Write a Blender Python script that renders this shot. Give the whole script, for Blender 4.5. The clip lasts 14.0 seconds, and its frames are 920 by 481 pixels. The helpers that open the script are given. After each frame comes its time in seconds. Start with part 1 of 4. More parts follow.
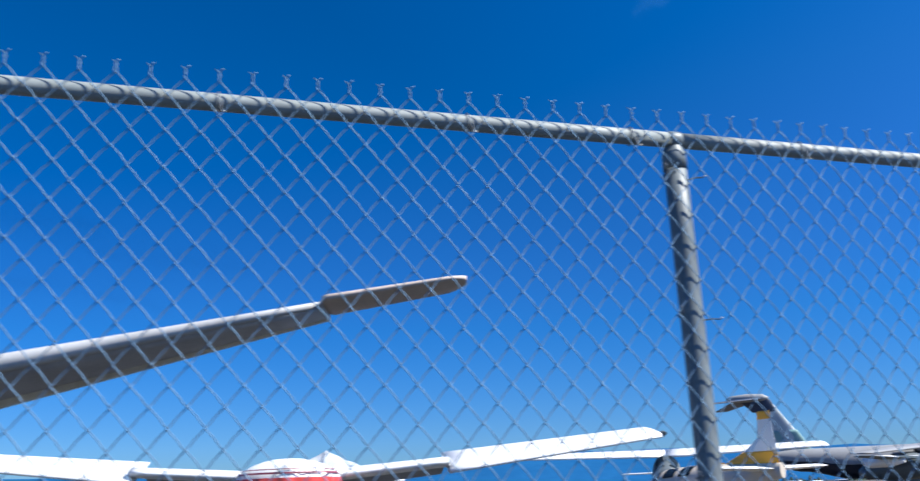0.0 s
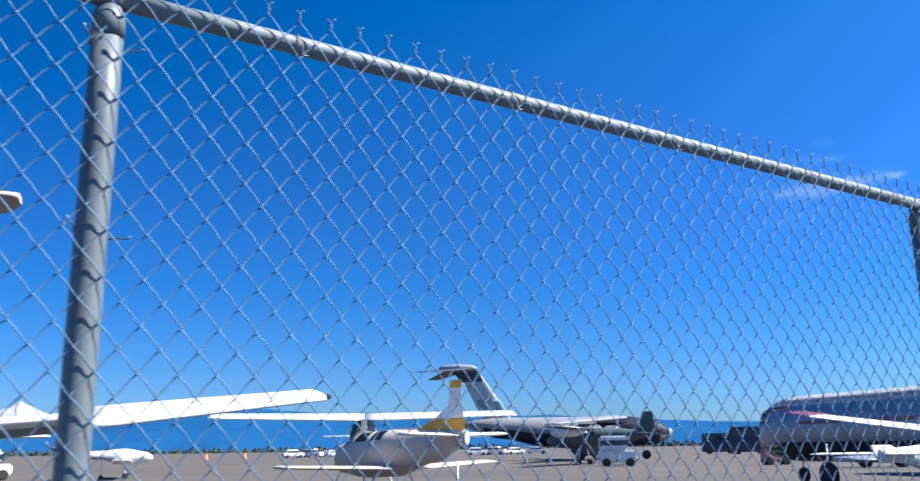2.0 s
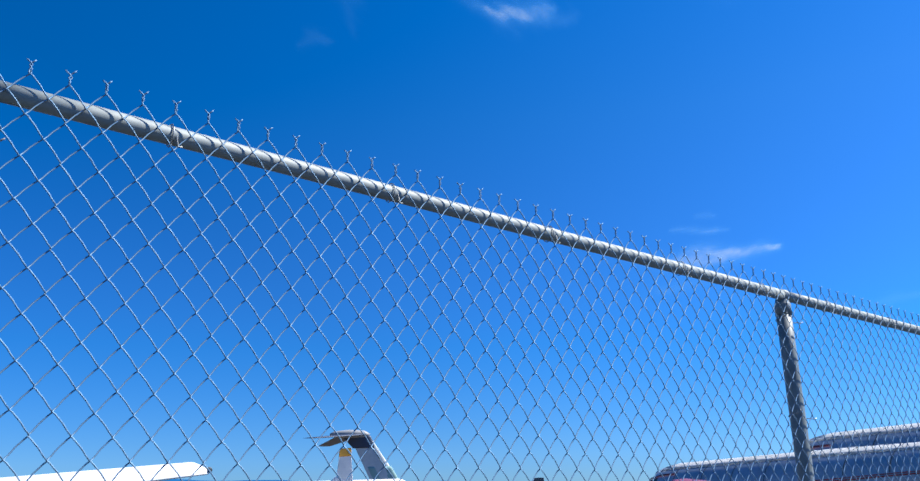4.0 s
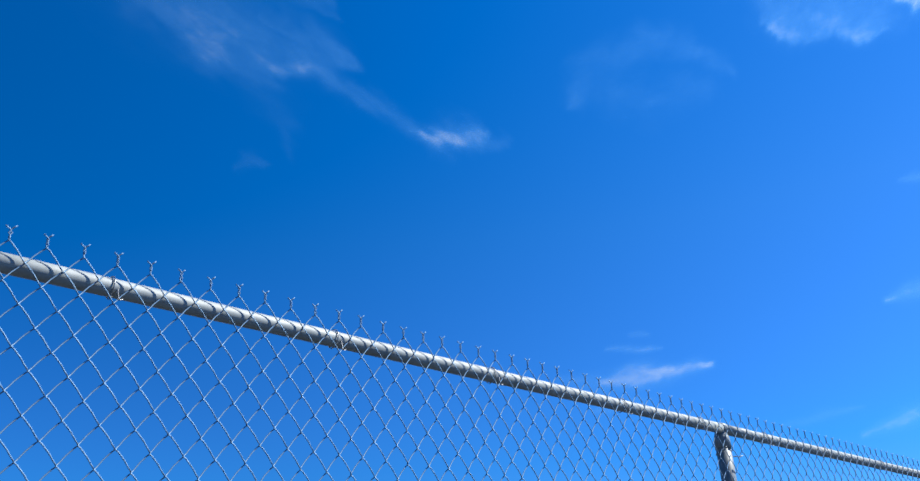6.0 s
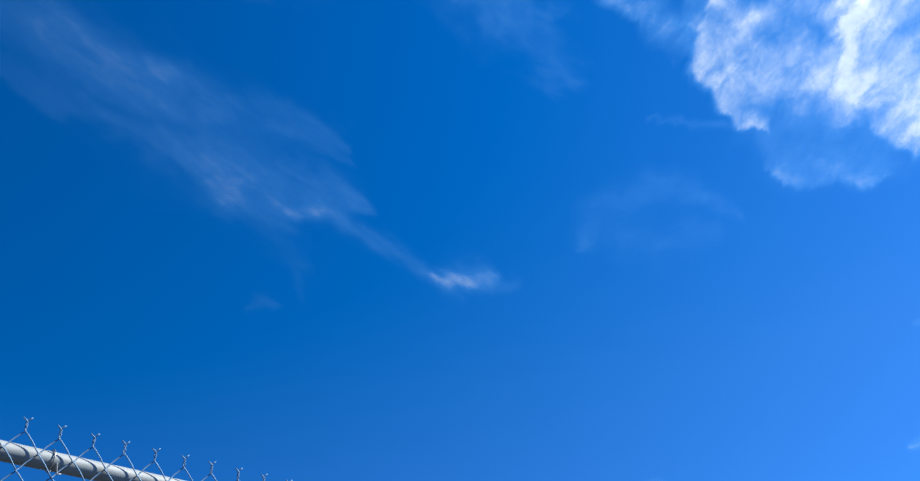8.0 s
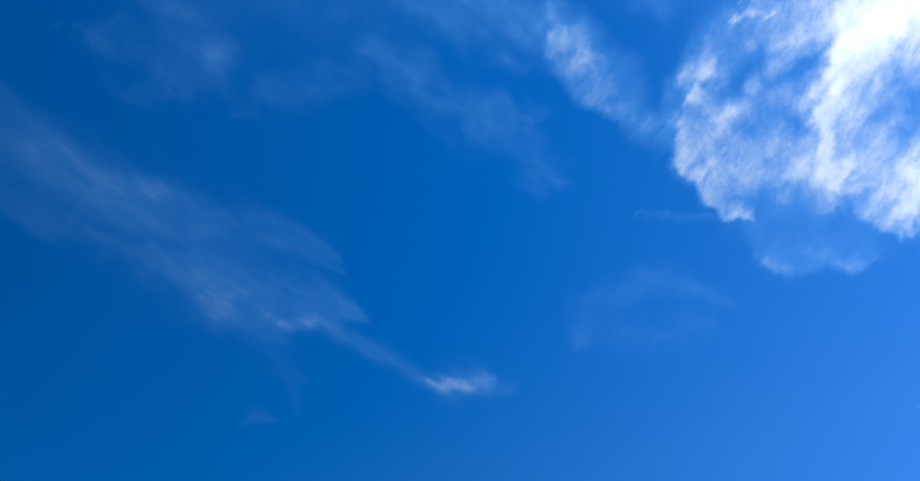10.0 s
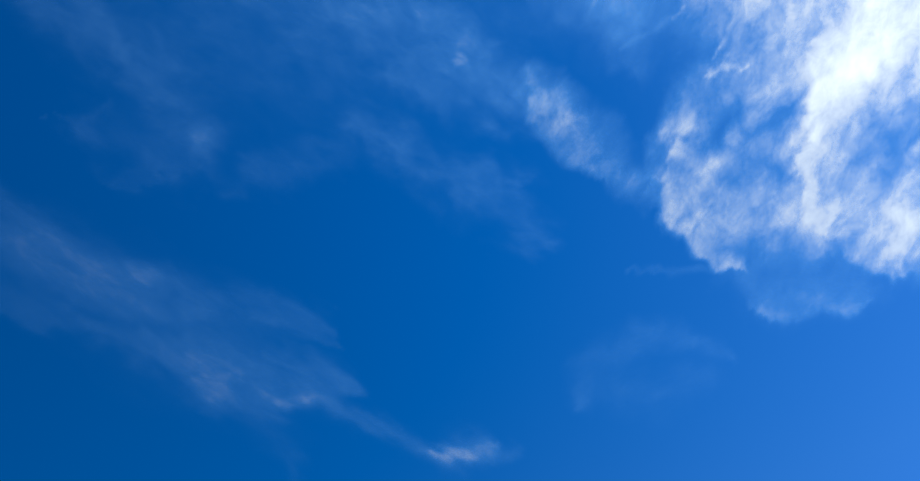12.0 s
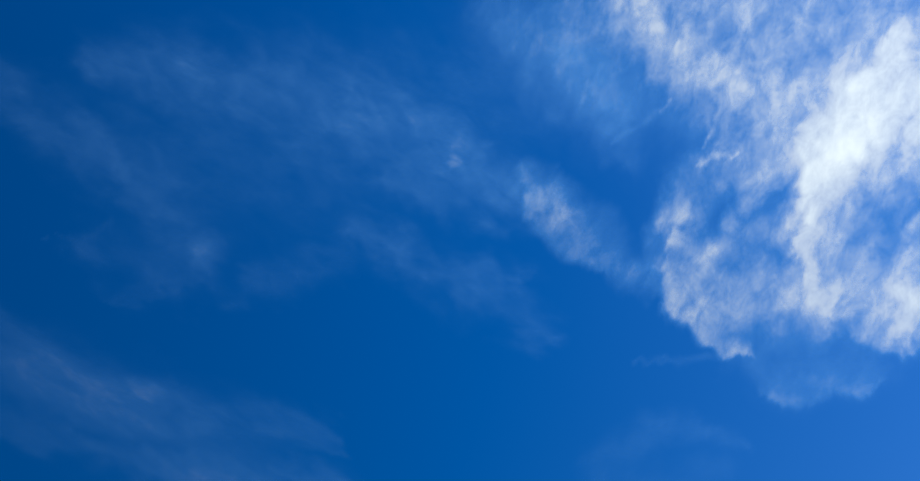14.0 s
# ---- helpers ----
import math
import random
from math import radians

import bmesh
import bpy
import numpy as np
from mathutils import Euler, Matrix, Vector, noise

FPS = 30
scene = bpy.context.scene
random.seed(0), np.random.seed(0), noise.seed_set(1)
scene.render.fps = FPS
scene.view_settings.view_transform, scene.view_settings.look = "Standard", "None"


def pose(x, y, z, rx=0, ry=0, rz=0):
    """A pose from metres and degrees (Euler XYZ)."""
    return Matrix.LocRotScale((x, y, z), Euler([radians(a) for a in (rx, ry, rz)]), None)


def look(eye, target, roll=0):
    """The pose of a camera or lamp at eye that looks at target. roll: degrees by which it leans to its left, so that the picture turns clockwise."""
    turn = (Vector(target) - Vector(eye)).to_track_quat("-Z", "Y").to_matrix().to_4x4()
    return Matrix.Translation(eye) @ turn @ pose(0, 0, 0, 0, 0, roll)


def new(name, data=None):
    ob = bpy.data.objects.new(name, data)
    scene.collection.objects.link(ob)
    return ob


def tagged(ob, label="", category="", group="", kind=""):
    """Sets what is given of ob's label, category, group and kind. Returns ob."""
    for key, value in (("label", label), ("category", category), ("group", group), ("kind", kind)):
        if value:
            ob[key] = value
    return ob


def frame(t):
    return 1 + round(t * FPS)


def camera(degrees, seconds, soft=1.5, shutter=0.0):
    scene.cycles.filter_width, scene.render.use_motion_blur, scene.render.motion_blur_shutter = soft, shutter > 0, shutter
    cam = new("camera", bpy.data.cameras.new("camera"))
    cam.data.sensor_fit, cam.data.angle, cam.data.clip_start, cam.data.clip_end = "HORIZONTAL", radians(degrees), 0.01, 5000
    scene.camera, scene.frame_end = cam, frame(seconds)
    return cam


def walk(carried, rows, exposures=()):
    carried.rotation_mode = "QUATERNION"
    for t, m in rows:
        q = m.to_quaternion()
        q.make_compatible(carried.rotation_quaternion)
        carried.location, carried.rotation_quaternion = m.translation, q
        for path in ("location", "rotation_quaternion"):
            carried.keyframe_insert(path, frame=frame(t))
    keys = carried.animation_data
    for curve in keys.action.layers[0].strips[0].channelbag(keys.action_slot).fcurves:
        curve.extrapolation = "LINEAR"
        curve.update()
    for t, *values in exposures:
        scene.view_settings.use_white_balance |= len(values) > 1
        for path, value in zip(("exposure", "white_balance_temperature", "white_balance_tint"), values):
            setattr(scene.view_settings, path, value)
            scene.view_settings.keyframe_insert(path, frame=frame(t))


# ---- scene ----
# camera and walk: seconds, place in metres, turn in degrees
PATH = (
    (0.0, -1.221, -1.914, 1.564, 106.12, 2.23, -16.31),
    (0.5, -0.959, -1.915, 1.557, 104.59, 1.36, -23.47),
    (1.0, -0.760, -1.790, 1.530, 102.61, 1.35, -29.36),
    (1.5, -0.581, -1.661, 1.571, 103.09, 1.40, -32.03),
    (2.0, -0.349, -1.678, 1.574, 103.26, 0.86, -34.14),
    (2.5, -0.209, -1.688, 1.584, 103.75, 0.40, -37.52),
    (2.7, -0.235, -1.714, 1.584, 103.93, 0.79, -37.79),
    (5.0, -0.346, -1.725, 1.694, 111.30, 1.82, -43.14),
    (5.5, -0.364, -1.751, 1.694, 113.30, 2.42, -43.50),
    (6.0, -0.362, -1.737, 1.705, 114.91, 3.31, -44.70),
    (6.5, -0.342, -1.750, 1.726, 118.29, 3.19, -44.82),
    (7.0, -0.307, -1.773, 1.747, 120.34, 3.23, -44.63),
    (7.5, -0.301, -1.901, 1.737, 123.62, 2.93, -44.82),
    (7.7, -0.301, -1.901, 1.737, 123.81, 2.81, -44.54),
    (10.0, -0.301, -1.901, 1.737, 130.97, 5.27, -42.92),
    (10.5, -0.301, -1.901, 1.737, 132.53, 5.42, -42.97),
    (11.0, -0.301, -1.901, 1.737, 133.56, 5.90, -42.63),
    (11.5, -0.301, -1.901, 1.737, 134.52, 6.81, -42.04),
    (12.0, -0.301, -1.901, 1.737, 135.54, 8.10, -40.94),
    (12.5, -0.301, -1.901, 1.737, 136.48, 8.61, -40.57),
    (13.0, -0.301, -1.901, 1.737, 138.10, 9.05, -40.26),
    (13.5, -0.301, -1.901, 1.737, 140.27, 9.44, -39.65),
    (14.0, -0.301, -1.901, 1.737, 142.38, 9.94, -38.69),
)
cam = camera(55.25, 14.0, 1.35, 0.28)
walk(cam, [(t, pose(*p)) for t, *p in PATH],
     [(0.0, 0.92), (0.5, 1.1), (1.0, 1.12), (2.5, 1.12), (5.0, 1.07), (6.5, 1.02), (7.5, 0.95), (10.0, 0.75), (12.0, 0.59), (13.0, 0.47), (14.0, 0.37)])

# ---- daylight ----
SUN_AZ, SUN_EL = 127.0, 48.0          # azimuth clockwise from +y
sun_way = Vector((math.sin(radians(SUN_AZ)) * math.cos(radians(SUN_EL)),
                  math.cos(radians(SUN_AZ)) * math.cos(radians(SUN_EL)), math.sin(radians(SUN_EL))))
world = bpy.data.worlds.new("sky")
scene.world = world
world.use_nodes = True
wn, wl = world.node_tree.nodes, world.node_tree.links
sky = wn.new("ShaderNodeTexSky")
sky.sky_type = "NISHITA"
sky.sun_disc = False
sky.sun_elevation, sky.sun_rotation = radians(SUN_EL), radians(SUN_AZ)
sky.altitude, sky.air_density, sky.dust_density, sky.ozone_density = 100, 1.0, 0.05, 3.0
rich = wn.new("ShaderNodeHueSaturation")           # the clear deep blue of a dry day
rich.inputs["Saturation"].default_value, rich.inputs["Hue"].default_value = 1.54, 0.5
wl.new(sky.outputs[0], rich.inputs["Color"])
wco, wsep_z, wramp, wtint = wn.new("ShaderNodeTexCoord"), wn.new("ShaderNodeSeparateXYZ"), wn.new("ShaderNodeValToRGB"), wn.new("ShaderNodeMixRGB")
wl.new(wco.outputs["Generated"], wsep_z.inputs[0])
wl.new(wsep_z.outputs[2], wramp.inputs[0])
wramp.color_ramp.elements[0].position, wramp.color_ramp.elements[1].position = 0.0, 0.42
wramp.color_ramp.elements[0].color, wramp.color_ramp.elements[1].color = (0.29, 0.475, 0.97, 1), (0.95, 0.735, 0.95, 1)
mid_sky = wramp.color_ramp.elements.new(0.18)
mid_sky.color = (0.26, 0.61, 0.99, 1)
wtint.blend_type = "MULTIPLY"
wtint.inputs[0].default_value = 1.0
wl.new(rich.outputs[0], wtint.inputs[1])
wl.new(wramp.outputs[0], wtint.inputs[2])
# the sky brightens towards the sun
wdot, wglow, wmul = wn.new("ShaderNodeVectorMath"), wn.new("ShaderNodeMapRange"), wn.new("ShaderNodeVectorMath")
wdot.operation, wmul.operation = "DOT_PRODUCT", "SCALE"
wdot.inputs[1].default_value = sun_way
wl.new(wco.outputs["Generated"], wdot.inputs[0])
wl.new(wdot.outputs["Value"], wglow.inputs["Value"])
wglow.inputs["From Min"].default_value, wglow.inputs["From Max"].default_value = 0.1, 0.9
wglow.inputs["To Min"].default_value, wglow.inputs["To Max"].default_value = 0.80, 1.30
wl.new(wtint.outputs[0], wmul.inputs[0])
wl.new(wglow.outputs[0], wmul.inputs["Scale"])
wpale = wn.new("ShaderNodeMapRange")              # and pales towards it
wpale.inputs["From Min"].default_value, wpale.inputs["From Max"].default_value = -0.3, 0.8
wpale.inputs["To Min"].default_value, wpale.inputs["To Max"].default_value = 1.51, 1.395
wl.new(wdot.outputs["Value"], wpale.inputs["Value"])
wl.new(wpale.outputs[0], rich.inputs["Saturation"])
wl.new(wmul.outputs[0], wn["Background"].inputs[0])
wn["Background"].inputs[1].default_value = 0.082
sun = new("sun", bpy.data.lights.new("sun", "SUN"))
sun.data.energy, sun.data.angle, sun.data.color = 5.0, radians(0.53), (1.0, 0.985, 0.95)
sun.matrix_world = look(sun_way * 50, (0, 0, 0))


# ---- materials ----
def material(name, colour, rough=0.6, metal=0.0, spots=None, scale=8.0, fine=120.0, bump=0.0, amount=0.25, rough_var=0.1):
    """A surface with variation at two scales."""
    m = bpy.data.materials.new(name)
    m.use_nodes = True
    n, l = m.node_tree.nodes, m.node_tree.links
    b = n["Principled BSDF"]
    co = n.new("ShaderNodeTexCoord")
    big, small = n.new("ShaderNodeTexNoise"), n.new("ShaderNodeTexNoise")
    big.inputs["Scale"].default_value, small.inputs["Scale"].default_value = scale, fine
    big.inputs["Detail"].default_value, small.inputs["Detail"].default_value = 6, 3
    for t in (big, small):
        l.new(co.outputs["Object"], t.inputs["Vector"])
    add = n.new("ShaderNodeMath")
    add.operation = "MULTIPLY_ADD"
    add.inputs[1].default_value = 0.35
    l.new(small.outputs[0], add.inputs[0])
    half = n.new("ShaderNodeMath")
    half.operation = "MULTIPLY"
    half.inputs[1].default_value = 0.65
    l.new(big.outputs[0], half.inputs[0])
    l.new(half.outputs[0], add.inputs[2])
    ramp = n.new("ShaderNodeValToRGB")
    other = spots or tuple(c * (1 - amount) for c in colour)
    ramp.color_ramp.elements[0].position, ramp.color_ramp.elements[1].position = 0.36, 0.62
    ramp.color_ramp.elements[0].color = (*other, 1)
    ramp.color_ramp.elements[1].color = (*colour, 1)
    l.new(add.outputs[0], ramp.inputs[0])
    l.new(ramp.outputs[0], b.inputs["Base Color"])
    rr = n.new("ShaderNodeMapRange")
    rr.inputs["To Min"].default_value, rr.inputs["To Max"].default_value = rough + rough_var, max(0.05, rough - rough_var)
    l.new(add.outputs[0], rr.inputs["Value"])
    l.new(rr.outputs[0], b.inputs["Roughness"])
    b.inputs["Metallic"].default_value = metal
    if bump:
        bp = n.new("ShaderNodeBump")
        bp.inputs["Strength"].default_value, bp.inputs["Distance"].default_value = 0.6, bump
        l.new(add.outputs[0], bp.inputs["Height"])
        l.new(bp.outputs[0], b.inputs["Normal"])
    return m


galvanised = material("galvanised_pipe", (0.25, 0.28, 0.272), 0.6, 0.0, spots=(0.19, 0.215, 0.21), scale=14, fine=160, bump=0.0006)
# the wire's base colour carries the blue reflection of the sky
wire_steel = material("sky_tinted_wire", (0.15, 0.25, 0.36), 0.68, 0.85, spots=(0.125, 0.21, 0.305), scale=6, fine=28, rough_var=0.05)
tie_steel = material("aluminium_tie", (0.3, 0.31, 0.31), 0.45, 0.6, scale=30, fine=220)
post_steel = material("galvanised_post", (0.165, 0.195, 0.20), 0.5, 0.0, spots=(0.12, 0.14, 0.145), scale=9, fine=90, bump=0.0008)
dry_ground = material("worn_asphalt_apron", (0.033, 0.036, 0.038), 0.95, 0, spots=(0.024, 0.026, 0.028), scale=0.15, fine=9, bump=0.02)

pale_apron = material("pale_concrete_apron", (0.112, 0.092, 0.07), 0.92, 0, spots=(0.075, 0.064, 0.05), scale=0.08, fine=3, bump=0.004)


# ---- building helpers ----
def part(name, bm, mat, parent, label=""):
    me = bpy.data.meshes.new(name)
    bm.to_mesh(me)
    bm.free()
    me.materials.append(mat)
    ob = new(name, me)
    ob.parent = parent
    if label:
        ob["label"] = label
    return ob


def thing(name, label, category, group="", kind="", at=None):
    ob = new(name)
    ob.matrix_world = at or Matrix()
    return tagged(ob, label, category, group, kind)


def sweep(bm, path, radius, sides=8, closed_ends=True, smooth=True):
    """A tube along a line of points; radius is one number or one a point."""
    rings, up = [], Vector((0.13, 0.97, 0.21)).normalized()
    pts = [Vector(q) for q in path]
    for i, q in enumerate(pts):
        way = (pts[min(i + 1, len(pts) - 1)] - pts[max(i - 1, 0)]).normalized()
        side = way.cross(up).normalized()
        top = side.cross(way)
        r = radius[i] if isinstance(radius, (list, tuple)) else radius
        rings.append([bm.verts.new(q + (side * math.cos(a) + top * math.sin(a)) * r)
                      for a in (2 * math.pi * j / sides for j in range(sides))])
    for a, b in zip(rings, rings[1:]):
        for j in range(sides):
            f = bm.faces.new((a[j], a[(j + 1) % sides], b[(j + 1) % sides], b[j]))
            f.smooth = smooth
    if closed_ends:
        bm.faces.new(rings[0][::-1])
        bm.faces.new(rings[-1])
    return rings


# ---- ground ----
bm = bmesh.new()
bmesh.ops.create_grid(bm, x_segments=60, y_segments=60, size=4500)
ground = part("ground", bm, dry_ground, None)
apron_bm = bmesh.new()
block_verts = [apron_bm.verts.new(q) for q in ((-900, 16, 0.01), (1200, 16, 0.01), (1200, 1500, 0.01), (-900, 1500, 0.01))]
apron_bm.faces.new(block_verts)
apron = part("apron", apron_bm, pale_apron, None)
tagged(apron, "pale dusty concrete apron on which the aeroplanes stand", "apron", kind="structure")
tagged(ground, "flat worn asphalt apron with dust and dry patches", "ground", kind="structure")

# ---- chain-link fence along y = 0 ----
P, Q, ZB, WIRE = 0.075, 0.0872, 2.50, 0.0015
K0, K1 = -42, 118
RAIL_Y, RAIL_Z, RAIL_R = 0.0250, 2.457, 0.0210
POSTS = [-0.018 + 2.967 * i for i in range(-1, 4)]
fence = thing("chain_link_fence", "galvanised steel chain-link fence with twisted barbs along its top", "fence")


def wire_path(even):
    """One strand of the fabric: a flat spiral that hooks into its neighbours at each turn."""
    pts, levels = [], int((ZB - 0.04) / (Q / 2))
    d = 0.0034
    for n in range(levels + 1):
        z = ZB - n * Q / 2
        left = (n % 2 == 0) == even
        x = -P / 4 + 0.0012 if left else P / 4 - 0.0012
        # the hook: comes in on one side, goes round, leaves on the other
        s = 1 if left else -1
        if n:
            pts.append((x + s * 0.0065, s * d, z + 0.0078))
        pts.append((x + s * 0.0012, s * d * 0.75, z + 0.0022))
        pts.append((x - s * 0.0012, -s * d * 0.2, z - 0.0012))
        pts.append((x + s * 0.0035, -s * d * 0.9, z - 0.0055))
        # a slight bow of the long leg
        if n < levels:
            pts.append((x + s * (P * 0.25 - 0.0002), -s * d, z - Q * 0.25))
    sx = -P / 4 if even else P / 4
    s = 1 if even else -1
    # the barb: twisted with its neighbour, then splayed
    top = [(sx - s * 0.0085, s * 0.003, ZB + 0.0305), (sx - s * 0.0045, s * 0.002, ZB + 0.0268), (sx - s * 0.0012, 0.0, ZB + 0.0235),
           (sx + s * 0.0019, -s * 0.001, ZB + 0.0190), (sx - s * 0.0019, s * 0.001, ZB + 0.0140), (sx + s * 0.0019, -s * 0.001, ZB + 0.0090), (sx + s * 0.0004, 0.001, ZB + 0.0050)]
    return top + pts


wire_mesh = {}
for even in (True, False):
    bm = bmesh.new()
    sweep(bm, wire_path(even), WIRE, 8)
    me = bpy.data.meshes.new("wire")
    bm.to_mesh(me)
    bm.free()
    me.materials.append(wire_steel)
    wire_mesh[even] = me
rng = random.Random(4)
for s in range(2 * K0, 2 * K1):
    ob = new("wire", wire_mesh[s % 2 == 0])
    ob.parent = fence
    ob.matrix_basis = pose((s + 0.5) * P / 2, 0, rng.uniform(-0.001, 0.001), 0, rng.uniform(-0.04, 0.04), 0)

for a, b in zip(POSTS, POSTS[1:]):
    bm = bmesh.new()
    sweep(bm, [(a + (b - a) * i / 12, RAIL_Y, RAIL_Z) for i in range(13)], RAIL_R, 28)
    part("top_rail", bm, galvanised, fence, "round galvanised top rail")


def fence_post(x):
    bm = bmesh.new()
    sweep(bm, [(x, 0.033, z) for z in (-0.3, 0, 0.8, 1.6, 2.2, RAIL_Z - RAIL_R - 0.012)], 0.030, 26)
    post = part("post", bm, post_steel, fence, "round galvanised line post")
    bm = bmesh.new()
    sweep(bm, [(x, 0.033, RAIL_Z - RAIL_R - 0.062), (x, 0.033, RAIL_Z - RAIL_R - 0.02), (x, 0.033, RAIL_Z - RAIL_R - 0.004), (x, 0.033, RAIL_Z)],
          [0.0322, 0.0322, 0.027, 0.02], 24)
    cap = part("loop_cap", bm, post_steel, post, "cast loop cap round the rail")
    bm = bmesh.new()
    sweep(bm, [(x - 0.018, RAIL_Y, RAIL_Z), (x - 0.014, RAIL_Y, RAIL_Z), (x + 0.014, RAIL_Y, RAIL_Z), (x + 0.018, RAIL_Y, RAIL_Z)],
          [0.021, 0.0238, 0.0238, 0.021], 26)
    part("loop", bm, post_steel, cap)


for x in POSTS:
    fence_post(x)


def tie_wire(k):
    """A tie that loops the fabric to the rail, with a twisted tail under it."""
    x, pts = k * P, []
    for i in range(15):
        a = radians(-118 - 310 * i / 14)
        pts.append((x + 0.006 * i / 14 - 0.003, RAIL_Y + math.cos(a) * (RAIL_R + 0.004), RAIL_Z + math.sin(a) * (RAIL_R + 0.004)))
    pts = [(x - 0.008, -0.004, RAIL_Z - RAIL_R - 0.012), (x - 0.004, 0.004, RAIL_Z - RAIL_R - 0.008)] + pts
    pts += [(x + 0.004, -0.005, RAIL_Z - 0.012), (x + 0.007, -0.007, RAIL_Z - RAIL_R - 0.016), (x + 0.016, -0.009, RAIL_Z - RAIL_R - 0.014)]
    bm = bmesh.new()
    sweep(bm, pts, 0.0017, 6)
    part("tie_wire", bm, tie_steel, fence, "bent wire tie round the rail")


for k in (-32, -24, -16, -8, -2, 5, 13, 21, 30, 37, 44, 52, 61, 69, 76, 84, 92):
    tie_wire(k)


def post_tie(x, z):
    """A tie round a post, its two ends hooked into the fabric."""
    pts = [(x - 0.052, -0.010, z + 0.014), (x - 0.048, -0.004, z + 0.006), (x - 0.036, 0.012, z + 0.004)]
    for i in range(11):
        a = radians(200 - 220 * i / 10)
        pts.append((x + math.cos(a) * 0.033, 0.033 + math.sin(a) * 0.033, z + 0.004 - 0.018 * i / 10))
    pts += [(x + 0.042, 0.006, z - 0.014), (x + 0.055, -0.006, z - 0.017), (x + 0.062, -0.011, z - 0.012)]
    bm = bmesh.new()
    sweep(bm, pts, 0.0018, 6)
    part("tie_wire", bm, tie_steel, fence)


for x in POSTS:
    for z in (2.36, 1.98, 1.58, 1.18, 0.78, 0.38):
        post_tie(x, z)


# ---- aircraft paints ----
white_paint = material("white_aircraft_paint", (0.82, 0.82, 0.80), 0.35, 0, spots=(0.72, 0.72, 0.69), scale=1.5, fine=30)
# brown-grey holds the underside's shade and the ground light on it
shaded_under = material("shaded_underside", (0.52, 0.43, 0.36), 0.65, 0, spots=(0.40, 0.33, 0.28), scale=2.5, fine=40)
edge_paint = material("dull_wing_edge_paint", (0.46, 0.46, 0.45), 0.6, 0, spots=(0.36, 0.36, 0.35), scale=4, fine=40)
# this grey stands for wing and flap surfaces that lie in shade
shaded_grey = material("shaded_wing_grey", (0.40, 0.40, 0.41), 0.6, 0, spots=(0.30, 0.30, 0.31), scale=3, fine=40)
red_paint = material("red_stripe_paint", (0.62, 0.06, 0.05), 0.35, 0, spots=(0.5, 0.05, 0.04), scale=3, fine=40)
faded_red = material("faded_red_paint", (0.62, 0.22, 0.17), 0.7, 0, spots=(0.5, 0.26, 0.22), scale=2, fine=20)
maroon_paint = material("dark_red_stripe_paint", (0.22, 0.05, 0.07), 0.4, 0, scale=3, fine=40)
yellow_paint = material("yellow_tail_paint", (0.95, 0.43, 0.02), 0.4, 0, spots=(0.82, 0.36, 0.02), scale=3, fine=40)
tan_paint = material("faded_tan_paint", (0.60, 0.52, 0.42), 0.6, 0, spots=(0.50, 0.43, 0.34), scale=1.2, fine=30)
grey_paint = material("military_grey_paint", (0.28, 0.285, 0.285), 0.55, 0, spots=(0.21, 0.215, 0.22), scale=0.4, fine=8)
dark_grey_paint = material("dark_grey_paint", (0.10, 0.12, 0.13), 0.6, 0, spots=(0.06, 0.08, 0.08), scale=0.6, fine=9)
fin_grey = material("weathered_fin_paint", (0.50, 0.54, 0.54), 0.55, 0, spots=(0.36, 0.40, 0.41), scale=0.5, fine=6)
green_panel = material("green_panel_paint", (0.22, 0.38, 0.36), 0.6, 0, scale=1, fine=10)
bare_metal = material("bare_aluminium_skin", (0.36, 0.40, 0.44), 0.45, 0.45, spots=(0.25, 0.28, 0.32), scale=0.8, fine=14)
navy_paint = material("navy_paint", (0.03, 0.045, 0.08), 0.5, 0, scale=1, fine=20)
cream_paint = material("cream_paint", (0.7, 0.66, 0.55), 0.5, 0, scale=1, fine=20)
orange_paint = material("orange_paint", (0.75, 0.2, 0.05), 0.5, 0, scale=3, fine=20)
rubber = material("tyre_rubber", (0.03, 0.03, 0.03), 0.85, 0, scale=9, fine=60)
window_glass = material("dark_window_glass", (0.03, 0.05, 0.07), 0.08, 0, scale=2, fine=20, rough_var=0.03)
snow = material("old_snow", (0.5, 0.52, 0.54), 0.8, 0, spots=(0.3, 0.34, 0.38), scale=0.012, fine=0.06)
fabric_white = material("white_fabric", (0.78, 0.78, 0.75), 0.8, 0, scale=0.2, fine=3)
leaf_dark = material("dark_conifer_foliage", (0.035, 0.06, 0.035), 0.9, 0, spots=(0.02, 0.035, 0.025), scale=0.1, fine=1.2)
# the blue haze of distance is painted into the slope's own colour
hazy_slope = material("hazy_wooded_slope", (0.012, 0.09, 0.22), 0.95, 0, spots=(0.009, 0.07, 0.18), scale=0.002, fine=0.02)
hazy_slope.node_tree.nodes["Principled BSDF"].inputs["Specular IOR Level"].default_value = 0.0


